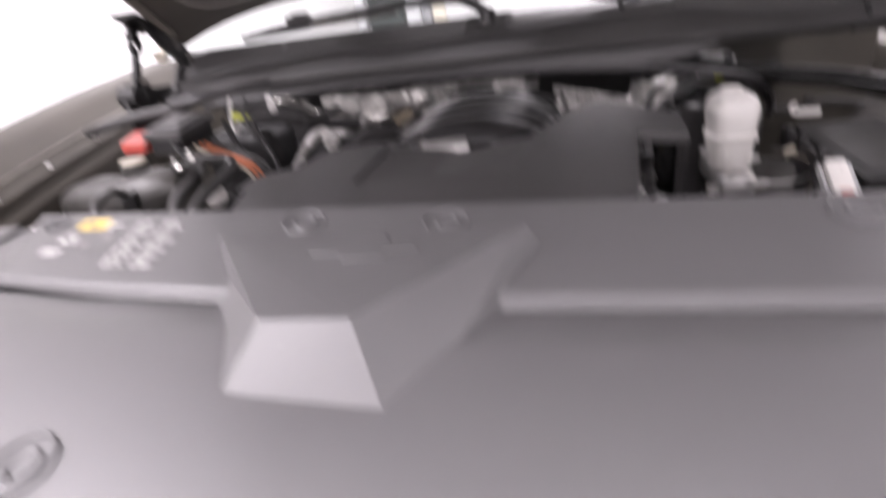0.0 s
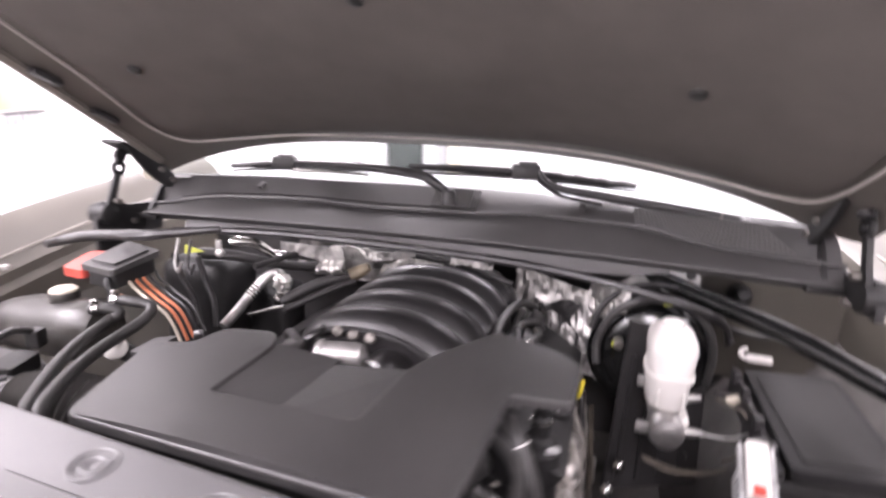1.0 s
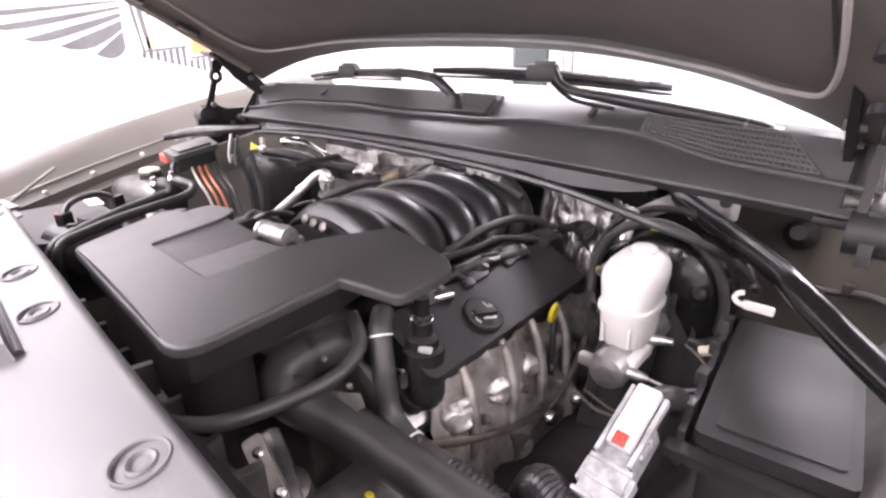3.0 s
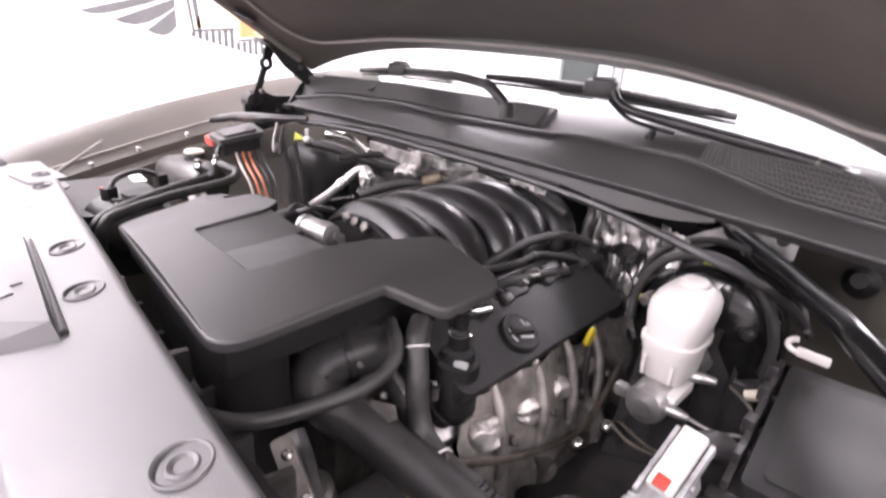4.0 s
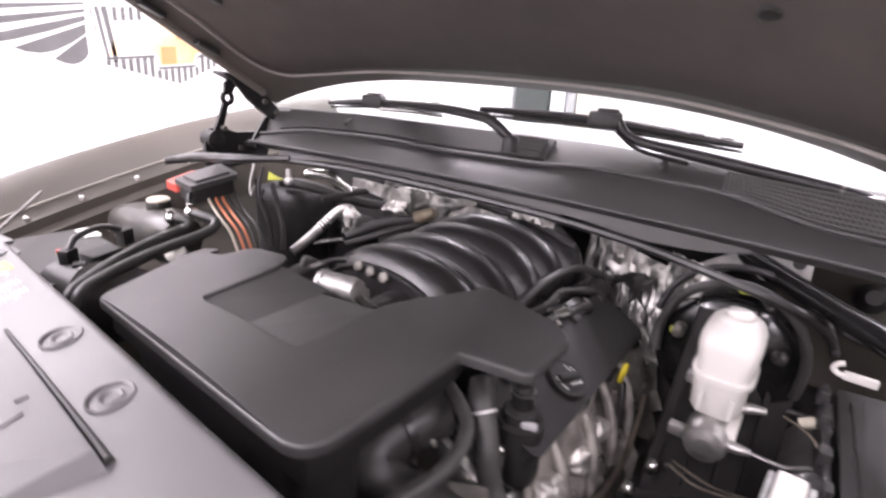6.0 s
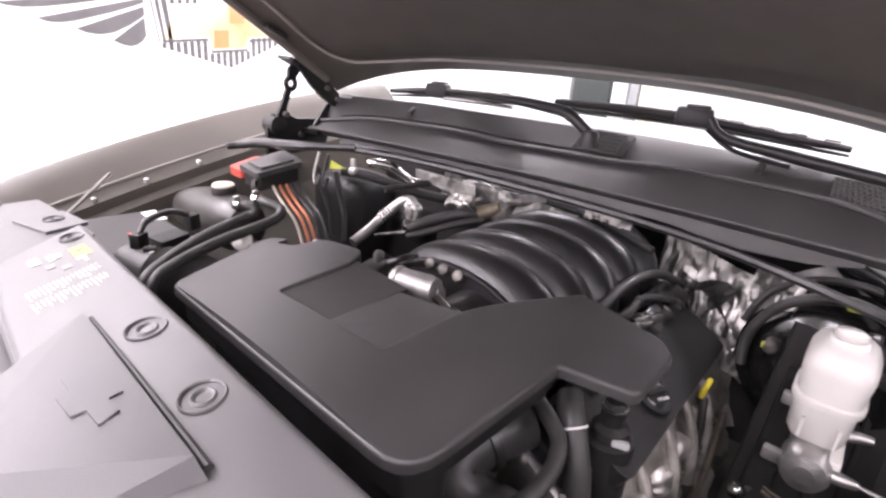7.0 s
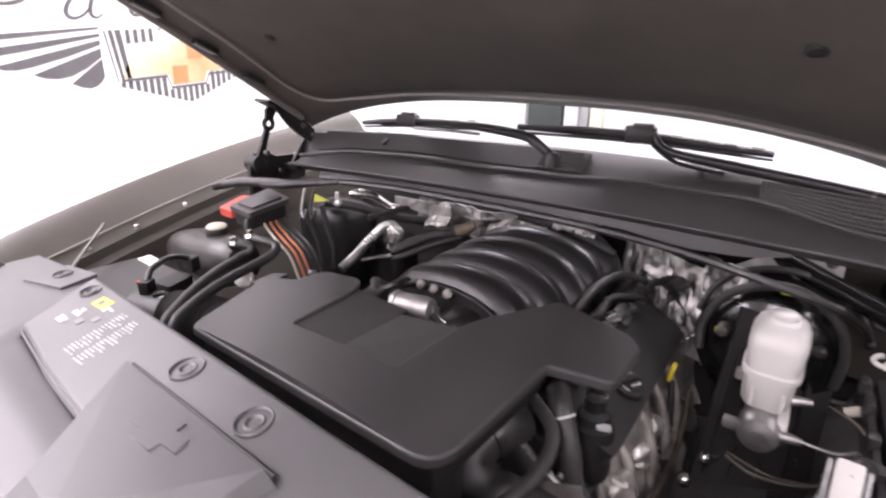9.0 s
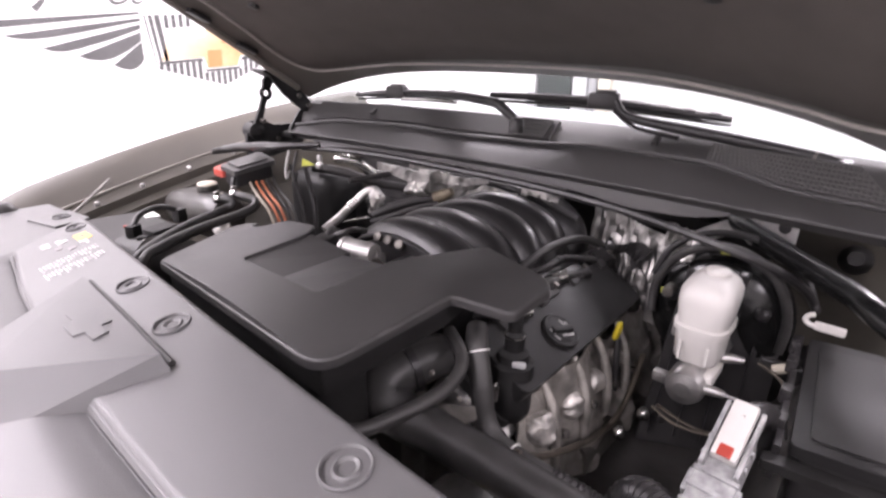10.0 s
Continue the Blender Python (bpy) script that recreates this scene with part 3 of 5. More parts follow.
def pad(u, v):
    """The pad's outline has rounded rear corners."""
    x = (-0.592 + 0.13 * v) * (1 - u) + 0.655 * u
    side = max(0, abs(u - 0.5) - 0.42) / 0.08
    d0 = 0.088 + 0.07 * (1 - math.sqrt(max(0, 1 - side * side)))
    d = d0 + (1.12 - d0) * v
    dome = 0.012 * math.exp(-((x - 0.094) / 0.09) ** 2 - ((d - 0.36) / 0.06) ** 2)
    edge = min(1, v * 14, u * 40 + 0.2, (1 - u) * 40 + 0.2)
    return hood_place(x, d, 0.012 + 0.010 * edge + dome + 0.004 * noise.noise((x * 5, d * 5, 0)))


felt = part("insulation", sheet(pad, 60, 48, 0.008), FABRIC, hood, "dark grey felt insulation pad")
bead = [hood_place(x, d, 0.006) for x, d in ((-0.515, 0.9), (-0.565, 0.4), (-0.592, 0.20), (-0.572, 0.115), (-0.5, 0.088), (-0.35, 0.082), (-0.15, 0.080), (0.1, 0.080), (0.3, 0.080), (0.5, 0.082), (0.60, 0.095), (0.655, 0.16), (0.67, 0.4), (0.67, 0.9))]
part("pad_bead", tube([Vector(p) - Vector((0, 0, 0.013)) for p in bead], 0.0034, 8), SEAL, felt, "pale edge bead of the pad")
for hx, hd in ((-0.474, 0.385), (0.436, 0.36), (-0.006, 0.545), (-0.30, 0.95), (0.34, 0.95)):
    p = hood_place(hx, hd, 0.026)
    part("pad_clip", lathe([(0.011, 0.006), (0.011, -0.001), (0.007, -0.002), (0.002, -0.002)], Matrix.Translation(p) @ pose(0, 0, 0, -25, 0, 0), 14), MATTEG, felt)
for k in range(5):
    p = hood_place(-0.630 + 0.0135 * k, 0.26 + 0.135 * k, 0.016)
    part("drain_slot", box(*p, 0.022, 0.052, 0.012, rx=-25), BLACK, hood, bevel=0.004)
for k in range(6):
    p = hood_place(0.70, 0.14 + 0.12 * k, 0.012)
    part("drain_slot", lathe([(0.011, -0.006), (0.011, 0.004)], Matrix.Translation(p) @ pose(0, 0, 0, -25, 0, 0), 10), BLACK, hood)
# the wall's light on the flange is put into its pale colour
part("side_flange", tube([hood_place(-0.676 + 0.10 * d, d, 0.008) for d in (0.06, 0.3, 0.6, 0.9, 1.2)], 0.010, 6), EDGELIT, hood, "edge flange coloured pale as if lit")


def plate_yz(pts, x, t):
    """A flat steel plate standing in the plane of y and z at x."""
    return prism(pts, -t / 2, t / 2, m=Matrix(((0, 0, 1, x), (1, 0, 0, 0), (0, 1, 0, 0), (0, 0, 0, 1))))


def rounded_plate(w, h):
    """A small plate's outline with cut corners."""
    c = 0.25 * h
    return [(-w / 2 + c, -h / 2), (w / 2 - c, -h / 2), (w / 2, -h / 2 + c), (w / 2, h / 2 - c), (w / 2 - c, h / 2), (-w / 2 + c, h / 2), (-w / 2, h / 2 - c), (-w / 2, -h / 2 + c)]


def hinge(s):
    h = thing("hinge_assembly", "black steel hood hinge with bolted arms", "hinge", at=(s * 0.72, 0.6, 1.15), group="hood hinges")
    X = s * 0.722
    I = X - 0.045 * s
    part("base_bracket", plate_yz([(0.545, 1.09 if s < 0 else 1.150), (0.72, 1.12 if s < 0 else 1.158), (0.74, 1.185), (0.63, 1.19), (0.60, 1.203), (0.565, 1.205), (0.545, 1.17)], X, 0.012), VALVE, h, bevel=0.002)
    part("foot", box(I + 0.015 * s, 0.68, 1.160, 0.06, 0.06, 0.012), VALVE, h, bevel=0.004)
    part("pivot", lathe([(0.023, -0.02), (0.023, 0.02), (0.010, 0.024)], pose(X, 0.570, 1.178, 0, 90, 0), 16), VALVE, h)
    arm = part("front_arm", plate_yz([(0.557, 1.182), (0.585, 1.175), (0.594, 1.215), (0.612, 1.262), (0.598, 1.268), (0.580, 1.225)], X - 0.012 * s, 0.009), VALVE, h, bevel=0.002)
    part("arm_eye", tube([(X - 0.012 * s, 0.611 + 0.013 * math.cos(a), 1.276 + 0.013 * math.sin(a)) for a in [2 * math.pi * k / 12 for k in range(13)]], 0.0065, 8, 2), VALVE, arm)
    part("front_arm", plate_yz([(0.602, 1.286), (0.622, 1.284), (0.640, 1.312), (0.625, 1.325), (0.605, 1.312)], X - 0.012 * s, 0.009), VALVE, h, bevel=0.002)
    part("hood_leaf", plate_yz([(0.605, 1.322), (0.645, 1.322), (0.69, 1.288), (0.728, 1.255), (0.738, 1.228), (0.712, 1.222), (0.672, 1.250), (0.645, 1.272)], I, 0.010), VALVE, h, bevel=0.002)
    part("rear_arm", plate_yz([(0.66, 1.175), (0.685, 1.17), (0.735, 1.222), (0.72, 1.242), (0.695, 1.222)], I + 0.012 * s, 0.008), VALVE, h, bevel=0.002)
    part("leaf_flange", box((X + I) / 2, 0.628, 1.318, 0.055, 0.09, 0.008, rx=-25), VALVE, h, bevel=0.002)
    for x, y, z in ((X, 0.625, 1.300), (I, 0.722, 1.240), (I, 0.69, 1.268), (X, 0.64, 1.15), (X - 0.018 * s, 0.588, 1.205)):
        part("bolt", lathe([(0.007, -0.012), (0.007, 0.012)], pose(x, y, z, 0, 90, 0), 8), DARKAL if z < 1.29 else VALVE, h)


hinge(-1)
hinge(1)

# ---- front shield over the radiator ----
shield = thing("radiator_shield", "grey grained plastic radiator shield with round push clips", "shield", at=(0, -0.2, 0.9))


def lerp(table, x):
    for (a, p), (b, q) in zip(table, table[1:]):
        if x <= b:
            t = max(0, (x - a) / (b - a))
            return p + (q - p) * t
    return table[-1][1]


BACK = ((-0.50, 0.068), (-0.28, 0.054), (-0.03, 0.039), (0.10, 0.030), (0.32, 0.017), (0.46, 0.010), (0.90, -0.012))
SEAM = ((-0.45, -0.062), (-0.40, -0.070), (-0.25, -0.090), (-0.13, -0.102), (0.11, -0.118), (0.36, -0.120), (0.9, -0.115))


def shield_base(u, v):
    x = -0.80 + 1.66 * u
    back = lerp(SEAM, x) - 0.0010
    if x < -0.425:
        back += min(1, (-0.425 - x) / 0.05) * (0.085 - back)
    y = -0.66 + v * (back + 0.66)
    edge = max(0, 1 - (1 - v) * (back + 0.66) / 0.004) if x > -0.43 else 0
    z = 1.0675 - 0.42 * max(0, -0.11 - y) ** 1.5 - (0.10 * (abs(x) - 0.4) ** 2 if abs(x) > 0.4 else 0)
    step = max(0, 1 - (back - y) / 0.045) if x > -0.43 else 0
    return (x, y, z - 0.0015 * edge * edge - 0.0065 * step * step * (3 - 2 * step))


def panel_z(x, y):
    yb, yf = lerp(BACK, x), lerp(SEAM, x)
    return 1.0700 + 0.0270 * (y - yf) / (yb - yf)


def shield_rear(u, v):
    x0 = -0.478 + 1.36 * u
    yb, yf = lerp(BACK, x0), lerp(SEAM, x0)
    e = max(0, 1 - v / 0.055)
    e2 = max(0, 1 - (1 - v) / 0.07) ** 2
    e3 = max(0, 1 - u / 0.007) ** 2
    x = x0 + 0.045 * (1 - v) * max(0, 1 - u / 0.15)
    return (x, yf + (yb - yf) * v, panel_z(x0, yf + (yb - yf) * v) - 0.0080 * e - 0.010 * e2 - 0.018 * e3)


part("base", sheet(shield_base, 60, 90, 0.004), SHIELD, shield)
part("rear_panel", sheet(shield_rear, 150, 60, 0.006), SHIELD, shield)
part("groove", tube([(x, lerp(SEAM, x) - 0.001, 1.0555) for x in (-0.42, -0.3, -0.2, -0.1, 0.0, 0.1, 0.25, 0.4, 0.6, 0.8)], 0.004, 8), SHIELD, shield)
for dy, dz in ((0.004, 0.0655),):
    part("seam_lip", tube([(x, lerp(SEAM, x) + dy, 1.0 + dz) for x in (-0.42, -0.3, -0.2, -0.1, 0.0, 0.1, 0.25, 0.4, 0.6, 0.8)], 0.0020, 8), SHIELD, shield)
part("corner_tab", prism([(-0.650, 0.085, 1.067), (-0.545, 0.092, 1.072), (-0.535, 0.030, 1.070), (-0.640, 0.010, 1.065)], 0.006, 0), SHIELD, shield, bevel=0.002)
emb = bmesh.new()
topv = [emb.verts.new(p) for p in ((-0.170, -0.030, 1.0945), (0.120, -0.050, 1.1010), (0.012, -0.176, 1.0925), (-0.056, -0.172, 1.0890))]
lowv = [emb.verts.new(p) for p in ((-0.188, -0.023, 1.064), (0.142, -0.043, 1.066), (0.050, -0.232, 1.036), (-0.086, -0.224, 1.036))]
emb.faces.new(topv)
emb.faces.new(lowv[::-1])
for i in range(4):
    emb.faces.new((topv[i], lowv[i], lowv[(i + 1) % 4], topv[(i + 1) % 4]))
part("badge_pod", emb, SHIELD, shield, "raised wedge-shaped badge pod", bevel=0.002, smooth=False)
# dark half-sunk tube stands in for the shade in the groove
part("pod_groove_shade", tube([(-0.172, -0.0230, 1.0850), (-0.05, -0.0300, 1.0855), (0.08, -0.0385, 1.0860), (0.124, -0.0420, 1.0865)], [0.002, 0.0028, 0.0035, 0.0042], 8), MATTEG, shield)
# plain embossed cross on the pod
pod = lambda a, b: Vector((-0.010 + a, -0.076 + b, 1.0985 + 0.023 * a + 0.045 * b))
cross = [(a * 0.8, b * 0.8) for a, b in [(-0.055, -0.010), (-0.022, -0.010), (-0.018, -0.024), (0.026, -0.024), (0.026, -0.010), (0.058, -0.010), (0.050, 0.012), (0.022, 0.012), (0.020, 0.026), (-0.024, 0.026), (-0.028, 0.012), (-0.062, 0.012)]]
cr = prism([tuple(pod(a, b)) for a, b in cross], 0.004, 0)
part("embossed_cross", cr, SHIELD, shield, bevel=0.0012)


def push_clip(cx, cy, cz, r, tip=0.0):
    c = part("push_clip", lathe([(r * 1.02, -0.008), (r * 1.02, 0.0015), (r * 0.96, 0.0028), (r * 0.88, 0.0015), (r * 0.84, -0.005), (r * 0.6, -0.006)], pose(cx, cy, cz, tip), 28), SHIELD, shield)
    part("clip_head", lathe([(r * 0.60, -0.006), (r * 0.58, 0.0005), (r * 0.48, 0.0022), (r * 0.36, 0.0012), (r * 0.30, -0.0006), (0.001, -0.0002)], pose(cx + r * 0.05, cy, cz, tip), 20), SHIELD, c)
    part("clip_gap", lathe([(r * 0.84, -0.008), (r * 0.84, -0.0046), (r * 0.5, -0.0046)], pose(cx, cy, cz, tip), 24), BLACK, c)


for cx, cy, r in ((0.046, -0.007, 0.021), (-0.100, 0.006, 0.021), (0.372, -0.020, 0.022), (-0.425, 0.036, 0.016)):
    push_clip(cx, cy, panel_z(cx, cy), r, 7.5)
for c in ((-0.180, -0.262, 1.0425, 0.022, 13), (-0.035, -0.330, 1.0240, 0.022, 16), (-0.600, 0.058, 1.0685, 0.016, 3)):
    push_clip(*c)
# printed notes beside the badge
def print_bar(a, b, w, h, mat):
    bm = bmesh.new()
    x, y = -0.322 + a, -0.004 + b
    zz = lambda yy: panel_z(x, yy) + 0.0006
    vs = [bm.verts.new((px, py, zz(py) + k)) for k in (0, 0.0005) for px, py in ((x, y), (x + w, y), (x + w, y + h), (x, y + h))]
    bm.faces.new(vs[4:])
    bm.faces.new(vs[3::-1])
    for i in range(4):
        j = (i + 1) % 4
        bm.faces.new((vs[i], vs[j], vs[j + 4], vs[i + 4]))
    part("printed_bar", bm, mat, shield, smooth=False)


print_bar(-0.062, 0.022, 0.036, 0.020, PRINTY)
print_bar(-0.052, 0.027, 0.010, 0.009, SHIELD)
print_bar(-0.066, -0.004, 0.022, 0.009, WORNPRINT)
print_bar(-0.060, 0.006, 0.012, 0.006, WORNPRINT)
print_bar(-0.074, -0.024, 0.024, 0.012, WORNPRINT)
print_bar(-0.022, 0.027, 0.020, 0.0035, WORNPRINT)
print_bar(-0.024, 0.020, 0.008, 0.012, WORNPRINT)
wid = random.Random(4)
for k in range(17):
    x0 = 0.016 + 0.0006 * k
    print_bar(x0, 0.030 - k * 0.0050, 0.028 * wid.uniform(0.5, 1.0), 0.0019, WORNPRINT)
    print_bar(x0 + 0.036, 0.027 - k * 0.0050, 0.030 * wid.uniform(0.5, 1.0), 0.0019, WORNPRINT)
for k in range(2):
    print_bar(-0.034 + 0.02 * k, -0.014 + 0.014 * k, 0.013, 0.011, FADED)


# ---- engine cover ----
def rounded(outline, r, n=4):
    """Rounds the corners of a flat outline [(x, y), ...] by r, or by the corner's own third number."""
    out = []
    k = len(outline)
    for i in range(k):
        p, a, b = Vector(outline[i][:2]), Vector(outline[i - 1][:2]), Vector(outline[(i + 1) % k][:2])
        rr = outline[i][2] if len(outline[i]) > 2 else r
        rr = min(rr, (a - p).length * 0.45, (b - p).length * 0.45)
        s, e = p + (a - p).normalized() * rr, p + (b - p).normalized() * rr
        for j in range(n + 1):
            t = j / n
            q = s * (1 - t) ** 2 + p * 2 * t * (1 - t) + e * t * t
            out.append((q.x, q.y))
    return out


cover = thing("engine_cover", "satin black plastic engine cover with a rear notch", "engine cover", at=(0, 0.2, 0.9))
OUT = [(-0.276, 0.103, 0.025), (0.226, 0.060, 0.045), (0.250, 0.256, 0.004), (0.322, 0.288, 0.012), (0.327, 0.376, 0.010), (0.308, 0.392, 0.008), (0.205, 0.388, 0.006), (0.135, 0.302, 0.03), (0.113, 0.262, 0.02), (0.094, 0.161, 0.006), (-0.108, 0.172, 0.006), (-0.089, 0.283, 0.02), (-0.110, 0.316, 0.02), (-0.205, 0.318, 0.03), (-0.228, 0.276, 0.008), (-0.305, 0.273, 0.020)]
def ztop(x, y):
    return 1.0616 + 0.0531 * x + 0.1543 * y - 0.1735 * x * x - 0.0308 * y * y
def cover_z(x, y):
    """The crowned top, falling away over the side tab."""
    a, b = ztop(x, y), 1.087 - 0.26 * (x - 0.314) + 0.10 * (y - 0.293)
    return (a + b - math.sqrt((a - b) ** 2 + 0.004 ** 2)) / 2
cover_top = part("top", plate(rounded(OUT, 0.01, 5), cover_z, 0.013, 0.004), COVER, cover)
down = lambda x, y, d: (x, y, ztop(x, y) - d)
part("notch_floor", prism([down(-0.114, 0.166, 0.003), down(-0.020, 0.160, 0.016), down(0.006, 0.292, 0.020), down(-0.094, 0.290, 0.004)], 0.02, 0), COVER, cover_top)
part("notch_slope", prism([down(-0.020, 0.160, 0.016), down(0.100, 0.154, 0.004), down(0.118, 0.268, 0.004), down(0.004, 0.280, 0.020)], 0.02, 0), COVER, cover_top)
sk = rounded([(-0.255, 0.112), (0.210, 0.076), (0.236, 0.262), (0.228, 0.35), (0.150, 0.296), (0.116, 0.146), (-0.128, 0.168), (-0.110, 0.296), (-0.22, 0.310)], 0.006)
part("rear_tab", prism([(x, y, ztop(x, y) - 0.010) for x, y in rounded([(-0.336, 0.258), (-0.298, 0.255), (-0.286, 0.306), (-0.326, 0.300)], 0.006)], 0.006, 0), COVER, cover, bevel=0.002)
part("skirt", prism([(x, y, ztop(x, y) - 0.012) for x, y in sk], 0.042, 0), VALVE, cover, bevel=0.004)
sk2 = rounded([(-0.20, 0.115), (0.192, 0.082), (0.205, 0.162), (-0.18, 0.168)], 0.03)
part("resonator_body", prism([(x, y, ztop(x, y) - 0.05) for x, y in sk2], 0.10, 0), VALVE, cover, bevel=0.01)

# ---- engine ----
engine = thing("engine_block", "dark cast engine block and heads under the covers", "engine", at=(0.02, 0.55, 0.6))
part("block", box(0.0, 0.58, 0.72, 0.30, 0.62, 0.36), DARKAL, engine, bevel=0.03)
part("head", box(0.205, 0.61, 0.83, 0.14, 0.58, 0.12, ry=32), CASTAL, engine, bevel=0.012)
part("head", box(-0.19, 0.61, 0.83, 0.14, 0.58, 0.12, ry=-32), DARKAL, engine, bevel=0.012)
part("timing_cover", box(0.02, 0.25, 0.76, 0.34, 0.06, 0.36), DARKAL, engine, bevel=0.02)
for k in range(9):
    part("bolt", lathe([(0.010, -0.01), (0.010, 0.010), (0.006, 0.014)], pose(0.225 + 0.035 * (k % 2), 0.34 + 0.065 * k, 0.888 - 0.03 * (k % 2), 0, 35, 0), 6), STEEL, engine)


def valve_cover(s, x, mat):
    v = thing("valve_cover", "black valve cover with raised edges along the engine", "valve cover", at=(x, 0.6, 0.9), group="valve covers")
    m = pose(x, 0.625, 0.935, 0, 30 * s, 0)
    shape = rounded([(-0.068, -0.285), (0.052, -0.285), (0.050, 0.15), (-0.060, 0.15)], 0.02)
    part("body", prism(shape, -0.045, 0.030, m=m), mat, v, bevel=0.012)
    part("flange", prism(rounded([(-0.076, -0.295), (0.060, -0.295), (0.058, 0.16), (-0.070, 0.16)], 0.02), -0.052, -0.034, m=m), mat, v, bevel=0.003)
    return m


VM = valve_cover(1, 0.262, VALVE)
valve_cover(-1, -0.25, BLACK)
cap = thing("oil_filler_cap", "round black oil filler cap with white printed marks", "cap", at=(0.28, 0.5, 0.95))
CM = VM @ pose(0.008, -0.125, 0.030)
part("rim", lathe([(0.034, 0.0), (0.034, 0.005), (0.032, 0.007), (0.028, 0.007), (0.027, 0.006), (0.001, 0.0062)], CM, 28), VALVE, cap)
bpy.context.view_layer.update()


def local(ob, parent, m):
    ob.matrix_parent_inverse = Matrix()
    ob.matrix_local = parent.matrix_world.inverted() @ m
    return ob


local(part("grip", box(0, 0, 0, 0.044, 0.012, 0.006), VALVE, cap, bevel=0.0025), cap, CM @ pose(0, 0, 0.009, 0, 0, 70))
for a, b, w, h in ((-0.016, 0.014, 0.014, 0.003), (-0.008, 0.022, 0.014, 0.003), (0.002, -0.004, 0.024, 0.004), (-0.012, -0.018, 0.011, 0.006), (0.0, -0.022, 0.012, 0.003)):
    local(part("printed_bar", box(0, 0, 0, w, h, 0.0012), WORNPRINT, cap), cap, CM @ pose(a + w / 2, b, 0.0123 if abs(b) < 0.006 else 0.0066, 0, 0, 70 if abs(b) < 0.006 else 15))
fill = thing("breather_neck", "black breather neck with a bright ring and clip", "neck", at=(0.25, 0.39, 0.95))
part("neck", lathe([(0.031, 0.885), (0.0315, 0.94), (0.031, 0.962), (0.024, 0.966), (0.0225, 0.978), (0.0145, 0.984), (0.0145, 1.010), (0.0105, 1.014), (0.0105, 1.040)], pose(0.280, 0.366, 0), 22), VALVE, fill)
part("ring", lathe([(0.0150, 1.004), (0.0165, 1.005), (0.0165, 1.0075), (0.0150, 1.0085)], pose(0.280, 0.366, 0), 22), STEEL, fill)
part("clip", box(0.300, 0.350, 0.972, 0.020, 0.010, 0.008, rz=20), GREYTRIM, fill, bevel=0.003)
part("foot", lathe([(0.006, 0.862), (0.022, 0.866), (0.029, 0.876), (0.0312, 0.888)], pose(0.280, 0.366, 0), 22), VALVE, fill)
sensor = thing("cam_sensor", "small bright sensor beside the coolant hose", "sensor", at=(0.272, 0.33, 0.93))
part("body", tube([(0.270, 0.331, 0.910), (0.273, 0.330, 0.934)], [0.009, 0.008], 10), DARKAL, sensor)
part("cap", lathe([(0.0075, 0), (0.0075, 0.005), (0.004, 0.008), (0.001, 0.008)], pose(0.273, 0.329, 0.934), 10), STEEL, sensor)

# exhaust side
exh = thing("exhaust_manifold", "dull cast exhaust manifold with bright heat shield bosses", "exhaust", at=(0.29, 0.6, 0.7))
def crumple(f, nu, nv, amp, freq, seed):
    def h(u, v):
        p = Vector(f(u, v))
        fine = noise.noise(p * freq * 2.6 + Vector((seed, 3, 1))) * 0.40 + noise.noise(Vector((p.x * 2.2, p.y, p.z * 0.6)) * freq * 4.5 + Vector((1, seed, 2))) * 0.30
        return p + Vector((fine, -abs(fine) * 1.2, fine)) * amp + Vector((noise.noise(p * freq + Vector((seed, 0, 0))), noise.noise(p * freq + Vector((0, seed, 9))), noise.noise(p * freq + Vector((5, 0, seed))))) * amp
    return h
part("heat_shield", sheet(crumple(lambda u, v: (0.298 + 0.058 * v + 0.010 * math.sin(u * 25), 0.36 + 0.56 * u, 0.90 - 0.20 * v), 0, 0, 0.018, 14, 3), 40, 12, 0.003), SHIELDM, exh)
for k, (y, z, r) in enumerate(((0.390, 0.850, 0.026), (0.492, 0.838, 0.023), (0.580, 0.838, 0.019), (0.664, 0.846, 0.017))):
    dome = lathe([(r * 1.25, -0.03), (r * 1.1, -0.004), (r * 0.98, 0.004), (r * 0.8, 0.008), (r * 0.55, 0.010), (r * 0.25, 0.011), (0.001, 0.011)], pose(0.324, y, z, 0, 58, -24), 26)
    for q in dome.verts:
        q.co += Vector((noise.noise(q.co * 70), noise.noise(q.co * 70 + Vector((5, 0, 0))), noise.noise(q.co * 45 + Vector((0, 7, k))))) * 0.0055
    part("boss", dome, BOSS if k < 3 else SHIELDM, exh, smooth=False)
    part("rib", tube([(0.300, y + 0.035, 0.905), (0.325, y + 0.030, 0.868), (0.340, y + 0.022, 0.82), (0.345, y + 0.015, 0.77)], [0.008, 0.009, 0.010, 0.007], 10), SHIELDM, exh)
    part("flange_bolt", lathe([(0.009, -0.01), (0.009, 0.006), (0.005, 0.010)], pose(0.338, y + 0.052, 0.815, 0, 60, 0), 6), STEEL if k % 2 else DARKAL, exh)
part("pipe", tube([(0.350, 0.275, 0.895), (0.358, 0.300, 0.876), (0.36, 0.36, 0.842), (0.36, 0.442, 0.802), (0.36, 0.545, 0.765), (0.36, 0.62, 0.757), (0.358, 0.68, 0.785), (0.352, 0.74, 0.83)], 0.0055, 10), STAIN, exh, "brown heat-stained pipe")
part("outlet", tube([(0.33, 0.50, 0.72), (0.33, 0.75, 0.70), (0.33, 0.88, 0.64)], 0.035, 14), DARKAL, exh)
